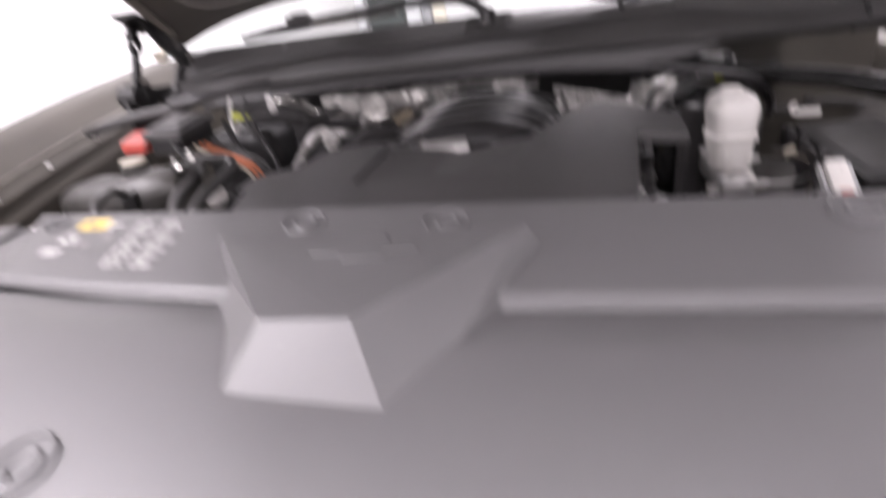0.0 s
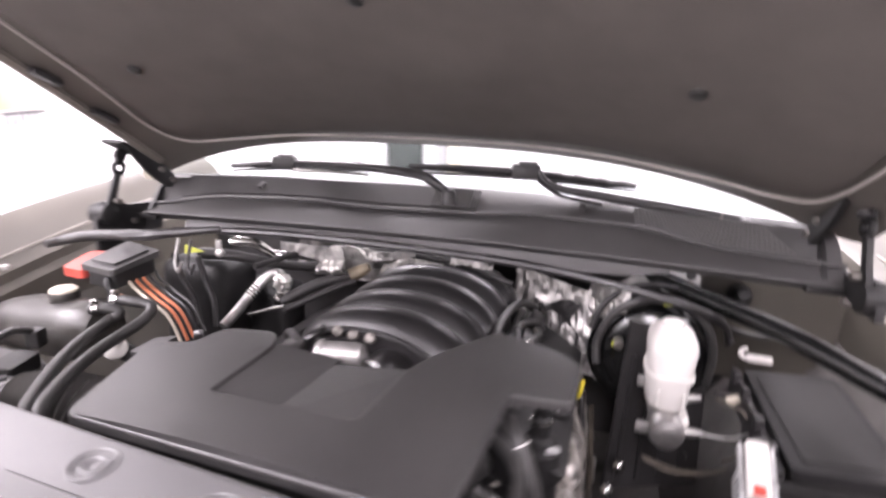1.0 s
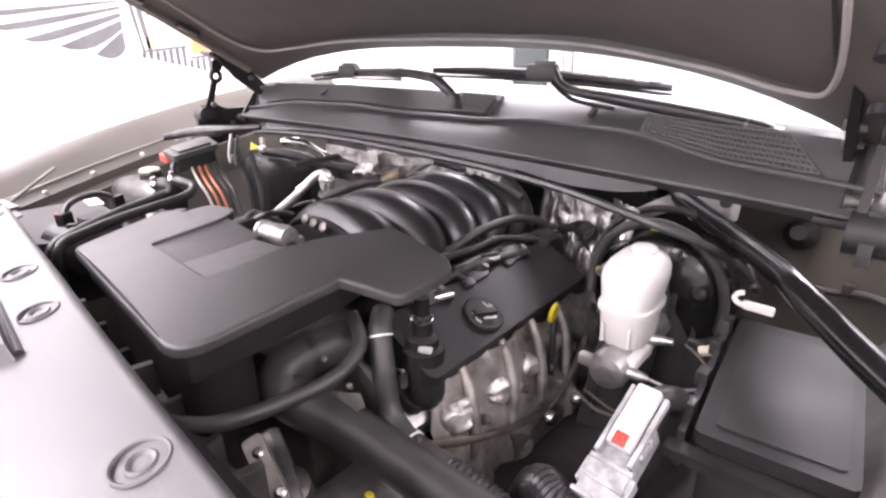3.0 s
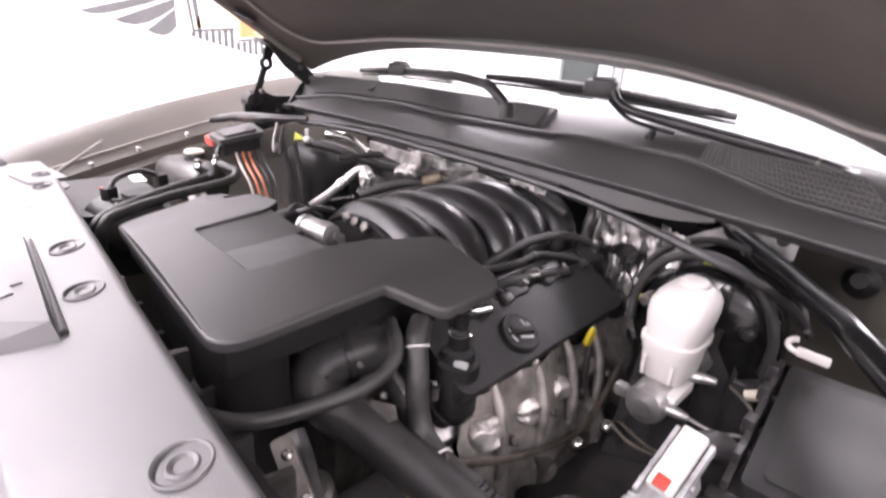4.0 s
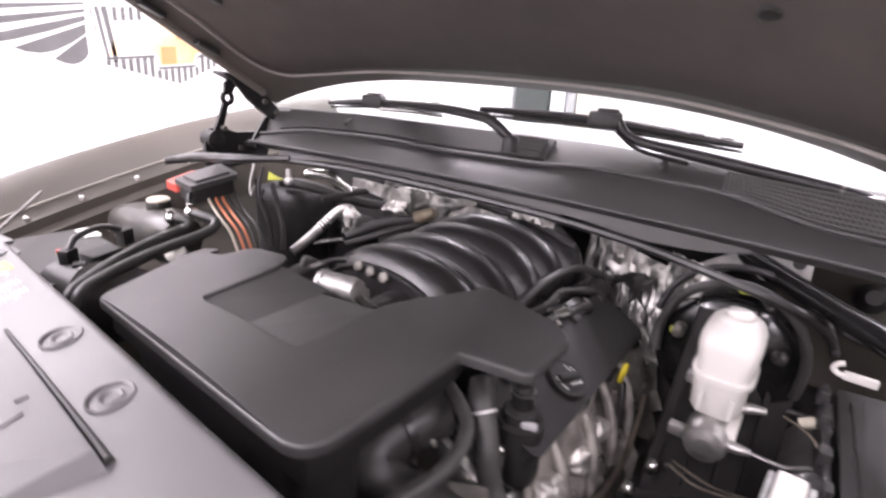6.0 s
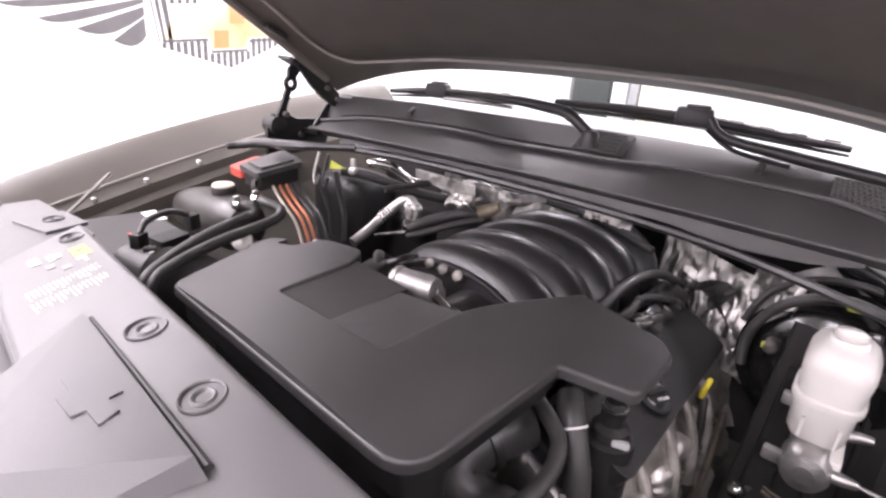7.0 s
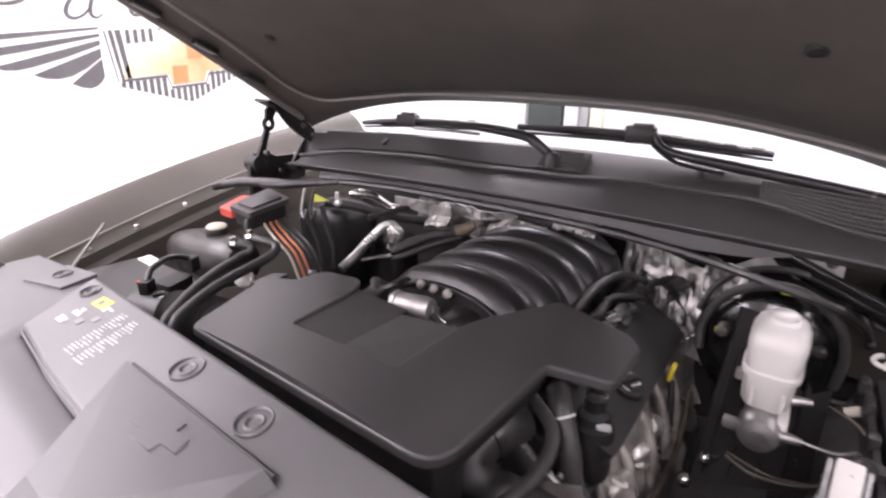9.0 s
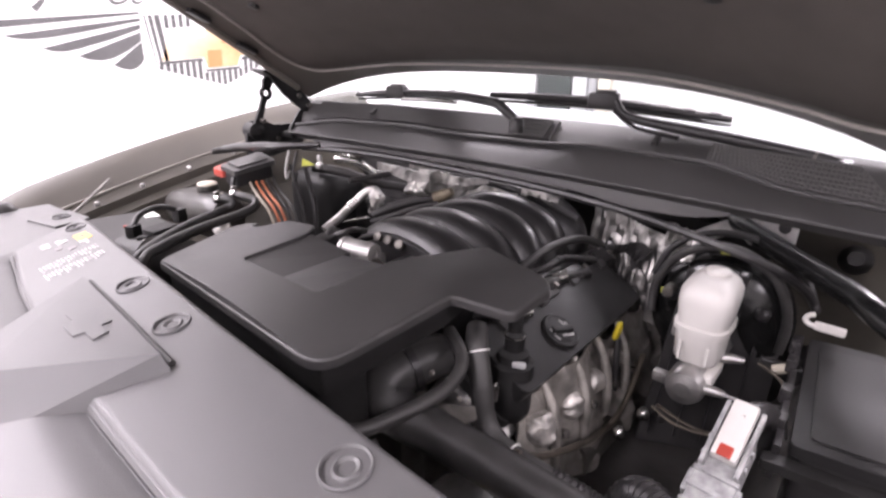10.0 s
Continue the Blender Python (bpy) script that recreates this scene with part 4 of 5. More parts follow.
dip = thing("dipstick", "yellow plastic dipstick loop on a black stem", "dipstick", at=(0.3, 0.69, 0.85))
ring = [(0.327 + 0.003 * math.sin(a), 0.650 + 0.009 * math.cos(a), 0.912 + 0.016 * math.sin(a)) for a in [2 * math.pi * k / 10 for k in range(11)]]
part("loop", tube(ring, 0.0045, 8, 2), YELLOW, dip)
part("grip", box(0.327, 0.650, 0.912, 0.005, 0.012, 0.024), YELLOW, dip, bevel=0.002)
part("stem", tube([(0.329, 0.650, 0.895), (0.335, 0.640, 0.86), (0.342, 0.63, 0.80)], 0.006, 8), BLACK, dip)

# intake manifold
man = thing("intake_manifold", "black plastic intake manifold with five curved runners", "manifold", at=(0, 0.62, 0.9))
def runner_skin(k):
    y0 = 0.386 + 0.092 * k
    def f(u, v):
        ang = radians(168 - 176 * u)
        x = -0.012 + 0.150 * math.cos(ang)
        z = 0.985 + 0.088 * max(0, math.sin(ang)) ** 0.75 - (0.05 * (u - 0.955) / 0.045 if u > 0.955 else 0)
        t = 2 * v - 1
        hump = (1 - abs(t) ** 2.6)
        depth = 0.020 + 0.028 * u
        n = Vector((math.cos(ang), 0, math.sin(ang) * 0.9 + 0.2)).normalized()
        skew = 0.05 * (1 - u) + 0.012 * math.sin(u * 3)
        return Vector((x, y0 + 0.0915 * v + skew, z)) + n * (depth * hump - 0.010)
    return sheet(f, 22, 10, 0.004)
for k in range(5):
    part("runner", runner_skin(k), MANIF, man)
lip = []
for k in range(13):
    ang = radians(168 - 176 * min(k / 12, 0.95))
    lip.append((-0.012 + 0.146 * math.cos(ang), 0.388 + 0.05 * (1 - k / 12) + 0.012 * math.sin(k / 4), 0.981 + 0.086 * max(0, math.sin(ang)) ** 0.75))
part("front_lip", tube(lip, 0.0055, 8, 3), MANIF, man)
part("plenum", box(-0.01, 0.66, 0.955, 0.23, 0.50, 0.10), BLACK, man, bevel=0.03)
part("front_face", prism(rounded([(-0.14, 0.0), (0.13, 0.0), (0.115, 0.062), (0.0, 0.092), (-0.115, 0.062)], 0.01), -0.01, 0.01, m=pose(-0.005, 0.435, 0.975, 90, 0, 0)), BLACK, man)
for bx in (-0.070, -0.040, -0.008):
    part("bolt", lathe([(0.0095, -0.006), (0.0095, 0.002), (0.007, 0.0035), (0.001, 0.0035)], pose(bx, 0.417 - 0.10 * bx, 1.061, 55, 0, 0), 12), DARKAL, man)
for k in range(4):
    part("runner_foot", box(0.138, 0.455 + 0.112 * k, 0.945, 0.03, 0.07, 0.06), BLACK, man, bevel=0.012)
    part("injector", lathe([(0.010, 0.0), (0.010, 0.03), (0.007, 0.034), (0.007, 0.05)], pose(0.172, 0.452 + 0.112 * k, 0.935, 0, -25, 0), 10), BLACK, man)

MX, MY, MZ = -0.012, 0.330, 1.071
thr = thing("throttle", "bright cast throttle with a cylindrical motor", "throttle", at=(0, 0.33, 0.98))
MM = pose(MX, MY, MZ, 0, 86, 6)
motor = part("motor", lathe([(0.015, -0.030), (0.0195, -0.028), (0.0195, 0.022), (0.0175, 0.026), (0.0175, 0.032), (0.007, 0.033), (0.006, 0.030), (0.001, 0.030)], MM, 12), THROT, thr, bevel=0.0015)
part("motor_flange", lathe([(0.022, -0.036), (0.022, -0.028), (0.0195, -0.027)], MM, 12), THROT, motor)
part("housing", box(-0.012, 0.346, 1.052, 0.060, 0.030, 0.030, rz=6), THROT, thr, bevel=0.006)
part("bore", lathe([(0.045, -0.03), (0.045, 0.03), (0.040, 0.034)], pose(0.03, 0.385, 1.005, 90, 0, 0), 22), BLACK, thr)
part("tab", box(0.034, 0.330, 1.061, 0.026, 0.014, 0.006, ry=25), STEEL, thr, bevel=0.002)
plug = thing("throttle_plug", "black wiring plug and vent hose beside the throttle", "plug", at=(-0.09, 0.32, 1.0))
part("plug", box(-0.078, 0.308, 1.072, 0.032, 0.040, 0.036, rz=15), BLACK, plug, bevel=0.006)
part("hose", tube([(-0.060, 0.296, 1.05), (-0.072, 0.310, 1.078), (-0.095, 0.335, 1.086), (-0.12, 0.36, 1.074), (-0.14, 0.41, 1.04)], 0.009, 10), BLACK, plug)
part("wire", tube([(-0.075, 0.325, 1.085), (-0.055, 0.35, 1.095), (-0.09, 0.41, 1.07)], 0.005, 8), BLACK, plug)

# rails and wiring beside the manifold
rail = thing("fuel_rail", "black fuel rail and hose with bright fittings", "fuel rail", at=(0.18, 0.6, 0.97))
part("rail", tube([(0.175, 0.42, 0.985), (0.18, 0.62, 0.985), (0.18, 0.84, 0.98)], 0.010, 10), BLACK, rail)
part("hose", tube([(0.15, 0.46, 0.985), (0.165, 0.54, 1.015), (0.17, 0.66, 1.035), (0.185, 0.76, 1.03), (0.21, 0.83, 1.0)], 0.0085, 10), MATTEG, rail)
part("hose", tube([(0.20, 0.43, 0.99), (0.21, 0.52, 1.0), (0.225, 0.62, 1.0), (0.23, 0.70, 0.985)], [0.009, 0.010, 0.009, 0.007], 10), MATTEG, rail)
for k, (x, y, z) in enumerate(((0.205, 0.50, 0.995), (0.222, 0.60, 1.0), (0.215, 0.56, 0.99), (0.232, 0.68, 0.985), (0.2, 0.43, 0.995), (0.235, 0.46, 0.985))):
    part("fitting", tube([(x - 0.008, y - 0.012, z + 0.003), (x + 0.006, y + 0.014, z + 0.006)], 0.0105 if k % 2 else 0.0135, 10), STEEL if k in (1, 4, 5) else BLACK, rail)

for k in range(4):
    cy = 0.44 + 0.115 * k
    coil = thing("ignition_coil", "black ignition coil with a short lead on the valve cover", "coil", at=(0.21, cy, 0.97), group="ignition coils")
    part("body", box(0.218, cy, 0.985, 0.035, 0.05, 0.03, ry=30), BLACK, coil, bevel=0.005)
    part("plug", box(0.232, cy - 0.03, 0.985, 0.018, 0.022, 0.018, ry=30), BLACK if k % 2 else MATTEG, coil, bevel=0.003)
    part("lead", tube([(0.225, cy - 0.03, 0.993), (0.212, cy - 0.05, 1.006), (0.195, cy - 0.06, 1.0)], 0.005, 8), BLACK, coil)
    part("bolt", lathe([(0.006, 0), (0.006, 0.006)], pose(0.228, cy + 0.022, 0.998, 0, 30, 0), 6), DARKAL, coil)

# ---- hoses on the driver's side ----
intake = thing("radiator_hose", "thick black upper radiator hose", "hose", at=(0.3, 0.2, 0.8))
part("hose", tube([(0.195, 0.31, 0.965), (0.178, 0.269, 0.962), (0.162, 0.225, 0.948), (0.172, 0.205, 0.930), (0.205, 0.215, 0.912), (0.255, 0.235, 0.895), (0.39, 0.256, 0.87), (0.50, 0.262, 0.86), (0.62, 0.266, 0.85)], [0.032, 0.033, 0.035, 0.036, 0.034, 0.032, 0.031, 0.031, 0.031], 18), RUBBER, intake)
part("clamp", tube([(0.176, 0.262, 0.960), (0.172, 0.252, 0.958)], 0.037, 18), BLACK, intake)
cool = thing("coolant_hose", "black bent coolant hose with a pale ring and tape", "hose", at=(0.3, 0.28, 0.85))
part("hose", tube([(0.235, 0.335, 1.015), (0.252, 0.312, 1.00), (0.275, 0.295, 0.955), (0.285, 0.29, 0.915), (0.305, 0.285, 0.89), (0.345, 0.28, 0.878), (0.44, 0.28, 0.868), (0.52, 0.285, 0.85)], [0.016, 0.0165, 0.016, 0.016, 0.0165, 0.018, 0.020, 0.020], 14), RUBBER, cool)
part("ring", tube([(0.2550, 0.3096, 0.9962), (0.2562, 0.3088, 0.9942)], 0.0176, 16), PRINT, cool)
part("ring", tube([(0.338, 0.281, 0.880), (0.3400, 0.2808, 0.8796)], 0.0192, 16), PRINT, cool)
part("ribbed_sleeve", tube([(0.40, 0.279, 0.872), (0.44, 0.281, 0.868), (0.48, 0.283, 0.860), (0.54, 0.287, 0.845)], 0.0215, 12, 10, ribs=0.0012, pitch=1), BLACK, cool)
thin = thing("vacuum_hose", "thin black hose curving out below the engine cover", "hose", tube([(0.150, 0.035, 0.985), (0.196, 0.054, 0.98), (0.24, 0.093, 0.98), (0.263, 0.177, 0.98), (0.268, 0.235, 0.985), (0.255, 0.275, 1.0), (0.21, 0.30, 1.015)], 0.0095, 12), RUBBER)

# front of the engine, seen through the gap
front = thing("fan_shroud", "black fan shroud with brackets behind the front shield", "shroud", at=(0, 0.06, 0.8))
part("shroud", box(0.02, 0.045, 0.86, 1.0, 0.03, 0.26), BLACK, front, bevel=0.008)
for k in range(7):
    part("rib", box(-0.22 + 0.09 * k, 0.07, 0.955 - 0.01 * (k % 3), 0.012, 0.04, 0.05, rz=12 * (k % 3 - 1)), BLACK if k % 3 else DARKAL, front, bevel=0.003)
part("bracket", prism(rounded([(-0.060, -0.012), (0.055, -0.014), (0.062, 0.010), (-0.058, 0.012)], 0.006), 0, 0.010, m=pose(0.285, 0.114, 0.910, 0, 16, -11) @ pose(0, 0, 0, 25, 0, 0)), SHIELDM, front, "pale cast bracket", bevel=0.003)
for k in range(2):
    part("bolt", lathe([(0.007, 0), (0.007, 0.008), (0.004, 0.011)], pose(0.255 + 0.055 * k, 0.118 - 0.008 * k, 0.925 - 0.016 * k, 20, 16, 0), 8), STEEL, front)
part("arm", tube([(0.17, 0.17, 0.87), (0.20, 0.165, 0.855), (0.27, 0.14, 0.85), (0.31, 0.13, 0.83)], [0.018, 0.016, 0.014, 0.012], 8), CASTAL, front, "bare cast bracket arm")
part("pulley", lathe([(0.055, -0.02), (0.055, 0.02), (0.045, 0.022), (0.042, 0.010), (0.012, 0.012), (0.010, 0.02)], pose(0.40, 0.17, 0.80, 60, 0, -10), 24), DARKAL, front)
part("filler_cap", lathe([(0.010, 0), (0.010, 0.012), (0.007, 0.015)], pose(0.334, 0.206, 0.838, -20, 0, 0) @ Matrix.Scale(0.7, 4), 12), YELLOW, front, "small yellow cap")
part("pump", lathe([(0.03, 0), (0.03, 0.05), (0.022, 0.055)], pose(0.24, 0.16, 0.80, 15, 10, 0), 14), DARKAL, front)
part("tab", prism([(0.257, 0.222, 0.956), (0.319, 0.220, 0.984), (0.321, 0.222, 0.968), (0.301, 0.226, 0.948)], 0.004, 0), SHIELDM, front, "pale triangular bracket tab")
for bx, bz in ((0.262, 1.012), (0.309, 0.994)):
    part("bolt", lathe([(0.006, 0), (0.006, 0.008), (0.003, 0.011)], pose(bx - 0.02, 0.228, bz - 0.02, 30, 20, 0) @ Matrix.Scale(0.7, 4), 8), DARKAL, front)
alt = thing("alternator", "dark cast alternator with slots low in the bay", "alternator", at=(0.36, 0.2, 0.7))
part("body", lathe([(0.06, 0), (0.07, 0.01), (0.07, 0.09), (0.055, 0.10)], pose(0.30, 0.16, 0.765, 90, 0, 180), 24), CASTAL, alt)
for k in range(8):
    part("slot", box(0.30 + 0.055 * math.cos(k * 0.785), 0.21, 0.765 + 0.055 * math.sin(k * 0.785), 0.012, 0.04, 0.03, ry=-k * 45), BLACK, alt)

# ---- brake booster, master cylinder and reservoir ----
boost = thing("brake_booster", "round black brake booster on the firewall", "booster", at=(0.52, 0.8, 0.9))
part("shell", lathe([(0.05, -0.07), (0.10, -0.065), (0.128, -0.045), (0.135, -0.01), (0.135, 0.04), (0.12, 0.09), (0.06, 0.16)], pose(0.455, 0.81, 0.938, -90, 0, 0) @ Matrix.Scale(0.88, 4), 40), GLOSSB, boost)
part("rim", lathe([(0.136, -0.008), (0.141, -0.004), (0.141, 0.006), (0.136, 0.010)], pose(0.455, 0.81, 0.938, -90, 0, 0) @ Matrix.Scale(0.88, 4), 40), GLOSSB, boost)
part("stud", lathe([(0.012, 0), (0.012, 0.018), (0.006, 0.024)], pose(0.532, 0.765, 0.978, 90, 0, 0), 12), BLACK, boost)
part("check_valve", lathe([(0.010, 0), (0.010, 0.026), (0.006, 0.030)], pose(0.388, 0.72, 0.995, 90, 0, 0), 12), DARKAL, boost)
mc = thing("master_cylinder", "bare aluminium brake master cylinder with steel pipes", "master cylinder", at=(0.485, 0.6, 0.88))
part("body", lathe([(0.012, 0), (0.026, 0.004), (0.030, 0.014), (0.030, 0.05), (0.026, 0.055), (0.026, 0.20), (0.035, 0.205), (0.035, 0.225)], pose(0.474, 0.545, 0.908, -90, 0, 0), 24), CASTAL, mc)
for y, z in ((0.565, 0.908), (0.63, 0.962)):
    part("lug", box(0.436, y, z, 0.024, 0.016, 0.018), CASTAL, mc, bevel=0.004)
part("port", tube([(0.492, 0.565, 0.912), (0.515, 0.565, 0.914), (0.530, 0.566, 0.914)], [0.009, 0.008, 0.005], 12), CASTAL, mc)
part("port", tube([(0.50, 0.635, 0.935), (0.518, 0.64, 0.938), (0.535, 0.642, 0.94)], [0.009, 0.008, 0.005], 12), CASTAL, mc)
part("brake_pipe", tube([(0.528, 0.566, 0.914), (0.570, 0.56, 0.918), (0.60, 0.575, 0.92), (0.615, 0.60, 0.86)], 0.0026, 8), CASTAL, mc)
part("brake_pipe", tube([(0.555, 0.63, 0.95), (0.59, 0.60, 0.95), (0.605, 0.58, 0.93), (0.59, 0.56, 0.895), (0.56, 0.55, 0.88)], 0.0024, 8), STAIN, mc)
part("brake_pipe", tube([(0.555, 0.64, 0.955), (0.60, 0.65, 0.95), (0.64, 0.645, 0.955)], 0.0045, 8), BLACK, mc)
part("brake_pipe", tube([(0.44, 0.53, 0.87), (0.48, 0.52, 0.862), (0.53, 0.53, 0.862), (0.57, 0.55, 0.868)], 0.0025, 8), STAIN, mc)
part("brake_pipe", tube([(0.44, 0.56, 0.855), (0.50, 0.55, 0.848), (0.55, 0.56, 0.85)], 0.0025, 8), STAIN, mc)
part("pipe_fitting", lathe([(0.008, 0), (0.008, 0.02), (0.005, 0.024)], pose(0.575, 0.635, 0.945, 0, 60, 0), 8), CREAM, mc)
res = thing("brake_reservoir", "milky white plastic brake fluid reservoir with a moulded seam", "reservoir", at=(0.475, 0.62, 0.93))
def oval(z, rx, ry, r=0.6, lean=0.0):
    return [(0.472 + 0.84 * rx * math.copysign(abs(math.cos(a)) ** r, math.cos(a)), 0.624 + lean + 0.90 * ry * math.copysign(abs(math.sin(a)) ** r, math.sin(a)), z) for a in [2 * math.pi * k / 32 for k in range(32)]]
def loft(rings):
    bm = bmesh.new()
    vs = [[bm.verts.new(p) for p in r] for r in rings]
    for a, b in zip(vs, vs[1:]):
        for j in range(len(a)):
            bm.faces.new((a[j], a[(j + 1) % len(a)], b[(j + 1) % len(a)], b[j]))
    bm.faces.new(vs[0][::-1])
    bm.faces.new(vs[-1])
    return bm
tankp = part("tank", loft([oval(0.936, 0.037, 0.047), oval(0.943, 0.041, 0.052), oval(0.991, 0.044, 0.056), oval(0.992, 0.049, 0.061), oval(1.000, 0.049, 0.061), oval(1.002, 0.044, 0.056), oval(1.038, 0.0475, 0.057, 0.45, 0.002), oval(1.053, 0.0465, 0.056, 0.45, 0.003), oval(1.064, 0.0410, 0.050, 0.5, 0.005), oval(1.070, 0.0330, 0.041, 0.55, 0.008), oval(1.072, 0.0260, 0.032, 0.6, 0.009)]), NYLON, res)
part("neck", lathe([(0.0200, 1.055), (0.0200, 1.070), (0.017, 1.073), (0.001, 1.074)], pose(0.472, 0.644, 0.006), 20), NYLON, res)
for s in (-1, 1):
    part("moulded_rib", box(0.474 + 0.020 * s, 0.5685, 0.962, 0.004, 0.004, 0.030), NYLON, tankp)
part("outlet", box(0.484, 0.604, 0.920, 0.05, 0.07, 0.02), NYLON, res, bevel=0.005)
rcap = thing("hose_tag", "lime tag on the hose behind the reservoir", "tag", box(0.467, 0.700, 1.090, 0.017, 0.008, 0.007, rz=10), LIME, bevel=0.002, group="lime tags")
rcap2 = thing("hose_tag", "lime tag on the booster valve", "tag", box(0.382, 0.70, 0.995, 0.013, 0.007, 0.010), LIME, bevel=0.002, group="lime tags")
vh = thing("booster_hose", "black vacuum hose arching over the brake booster", "hose", tube([(0.352, 0.74, 0.93), (0.350, 0.75, 0.98), (0.372, 0.745, 1.035), (0.410, 0.735, 1.072), (0.462, 0.73, 1.088), (0.515, 0.735, 1.072), (0.552, 0.745, 1.03), (0.568, 0.76, 0.97), (0.565, 0.77, 0.91)], 0.0085, 10), RUBBER)
hv = thing("heater_hose", "black hose above the booster hose", "hose", tube([(0.335, 0.78, 0.99), (0.36, 0.79, 1.05), (0.42, 0.80, 1.088), (0.50, 0.80, 1.09), (0.57, 0.79, 1.05), (0.60, 0.78, 1.0)], 0.0065, 10), BLACK)
br = thing("wheel_liner", "black liner panel between engine and brake booster", "liner", at=(0.45, 0.7, 0.7))
LM = pose(0.385, 0.66, 0.70, 80, 0, 25)
part("panel", prism([(0.0, 0.0), (0.20, 0.0), (0.22, 0.30), (0.05, 0.34)], 0, 0.01, m=LM), MATTE, br, bevel=0.004)
for k in range(4):
    part("stiffening_rib", prism([(0.02 + 0.045 * k, 0.02), (0.028 + 0.045 * k, 0.02), (0.062 + 0.04 * k, 0.27), (0.054 + 0.04 * k, 0.27)], 0.008, 0.016, m=LM), BLACK, br, bevel=0.002)
for a, b in ((0.04, 0.05), (0.17, 0.06), (0.10, 0.28)):
    part("rivet", lathe([(0.008, 0.008), (0.008, 0.014), (0.004, 0.016)], LM @ pose(a, b, 0), 10), BLACK, br)
spr = thing("pipe_clip", "small steel pipe clips beside the engine", "clip", at=(0.36, 0.55, 0.78))
part("clip", lathe([(0.010, 0), (0.012, 0.01), (0.006, 0.02)], pose(0.39, 0.55, 0.77), 8), STEEL, spr)
part("clip", lathe([(0.010, 0), (0.012, 0.01), (0.006, 0.02)], pose(0.41, 0.60, 0.79), 8), STEEL, spr)

# wiring plug with the red lock
con = thing("wiring_connector", "white and grey wiring connector with a red lock", "connector", at=(0.565, 0.39, 0.9))
KM = pose(0.569, 0.402, 0.944, 30, 0, -4)
bpy.context.view_layer.update()
local(part("shell", box(0, -0.030, -0.018, 0.048, 0.110, 0.034), CLEARG, con, bevel=0.005), con, KM)
local(part("lever", box(0, 0.020, 0.010, 0.030, 0.082, 0.016), NYLON, con, "white lever", bevel=0.005), con, KM)
local(part("lock", box(0.000, -0.012, 0.0175, 0.016, 0.016, 0.005), RED, con, "red lock tab", bevel=0.002), con, KM)
for k in range(5):
    local(part("ridge", box(0, -0.082 + 0.022 * k, -0.004, 0.052, 0.006, 0.016), CLEARG, con, bevel=0.002), con, KM)
for s in (-1, 1):
    local(part("side_rail", box(0.020 * s, 0.012, 0.004, 0.006, 0.092, 0.014), CLEARG, con, bevel=0.002), con, KM)
    local(part("side_latch", box(0.026 * s, -0.055, -0.014, 0.008, 0.030, 0.020), CLEARG, con, bevel=0.002), con, KM)
wh = thing("wiring_loom", "black ribbed wiring loom behind the connector", "loom", tube([(0.56, 0.33, 0.87), (0.53, 0.33, 0.87), (0.495, 0.35, 0.86), (0.47, 0.36, 0.82), (0.46, 0.33, 0.74)], 0.024, 12, 10, ribs=0.0014, pitch=1), BLACK)
wh2 = thing("wiring_loom", "black wiring loom entering the fuse box", "loom", tube([(0.570, 0.43, 0.965), (0.585, 0.47, 0.965), (0.595, 0.50, 0.94), (0.585, 0.51, 0.88)], 0.016, 12), BLACK)
hbk = thing("hook_bracket", "small white hooked plastic bracket", "bracket", at=(0.614, 0.690, 1.000))
part("bar", box(0.626, 0.682, 1.014, 0.040, 0.008, 0.013, rz=-2), NYLON, hbk, bevel=0.003)
part("hook", tube([(0.610, 0.681, 1.014), (0.600, 0.682, 1.014), (0.594, 0.683, 1.020), (0.598, 0.685, 1.027), (0.605, 0.686, 1.029)], 0.0040, 8), NYLON, hbk)

fuse = thing("fuse_box", "black plastic fuse box with a satin lid", "fuse box", at=(0.71, 0.52, 0.85))
lid = [(0.606, 0.690), (0.752, 0.700), (0.778, 0.462), (0.624, 0.450)]
fz = lambda y: 0.952 + 0.150 * (y - 0.45)
flid = part("lid", prism([(x, y, fz(y)) for x, y in rounded(lid, 0.010)], 0.016, 0), VALVE, fuse, bevel=0.005)
part("lid_field", prism([(x, y, fz(y) + 0.002) for x, y in rounded([(0.622, 0.670), (0.742, 0.680), (0.764, 0.480), (0.642, 0.470)], 0.008)], 0.006, 0), LIDM, flid, bevel=0.002)
part("body", prism([(x, y, fz(y) - 0.016) for x, y in rounded([(0.616, 0.682), (0.745, 0.690), (0.768, 0.470), (0.634, 0.460)], 0.012)], 0.12, 0), MATTE, fuse, bevel=0.005)
part("front_rail", prism(rounded([(0.600, 0.428), (0.770, 0.440), (0.768, 0.462), (0.598, 0.450)], 0.004), 0.918, 0.931), LIDM, fuse, "grey plastic rail", bevel=0.003)
part("side_wall", prism([(0.590, 0.700, 0.984), (0.598, 0.700, 0.984), (0.616, 0.45, 0.944), (0.608, 0.45, 0.944)], 0.05, 0), BLACK, fuse, bevel=0.002)
for y in (0.49, 0.55, 0.62, 0.67):
    part("latch", box(0.610 - 0.080 * (y - 0.45), y, fz(y) - 0.006, 0.014, 0.022, 0.022), BLACK, fuse, bevel=0.003)
tray = thing("battery_tray", "black tray and bracing below the fuse box", "tray", box(0.70, 0.54, 0.70, 0.15, 0.30, 0.22), BLACK, bevel=0.012)
part("front_lip", box(0.70, 0.39, 0.80, 0.14, 0.03, 0.02), BLACK, tray, bevel=0.004)
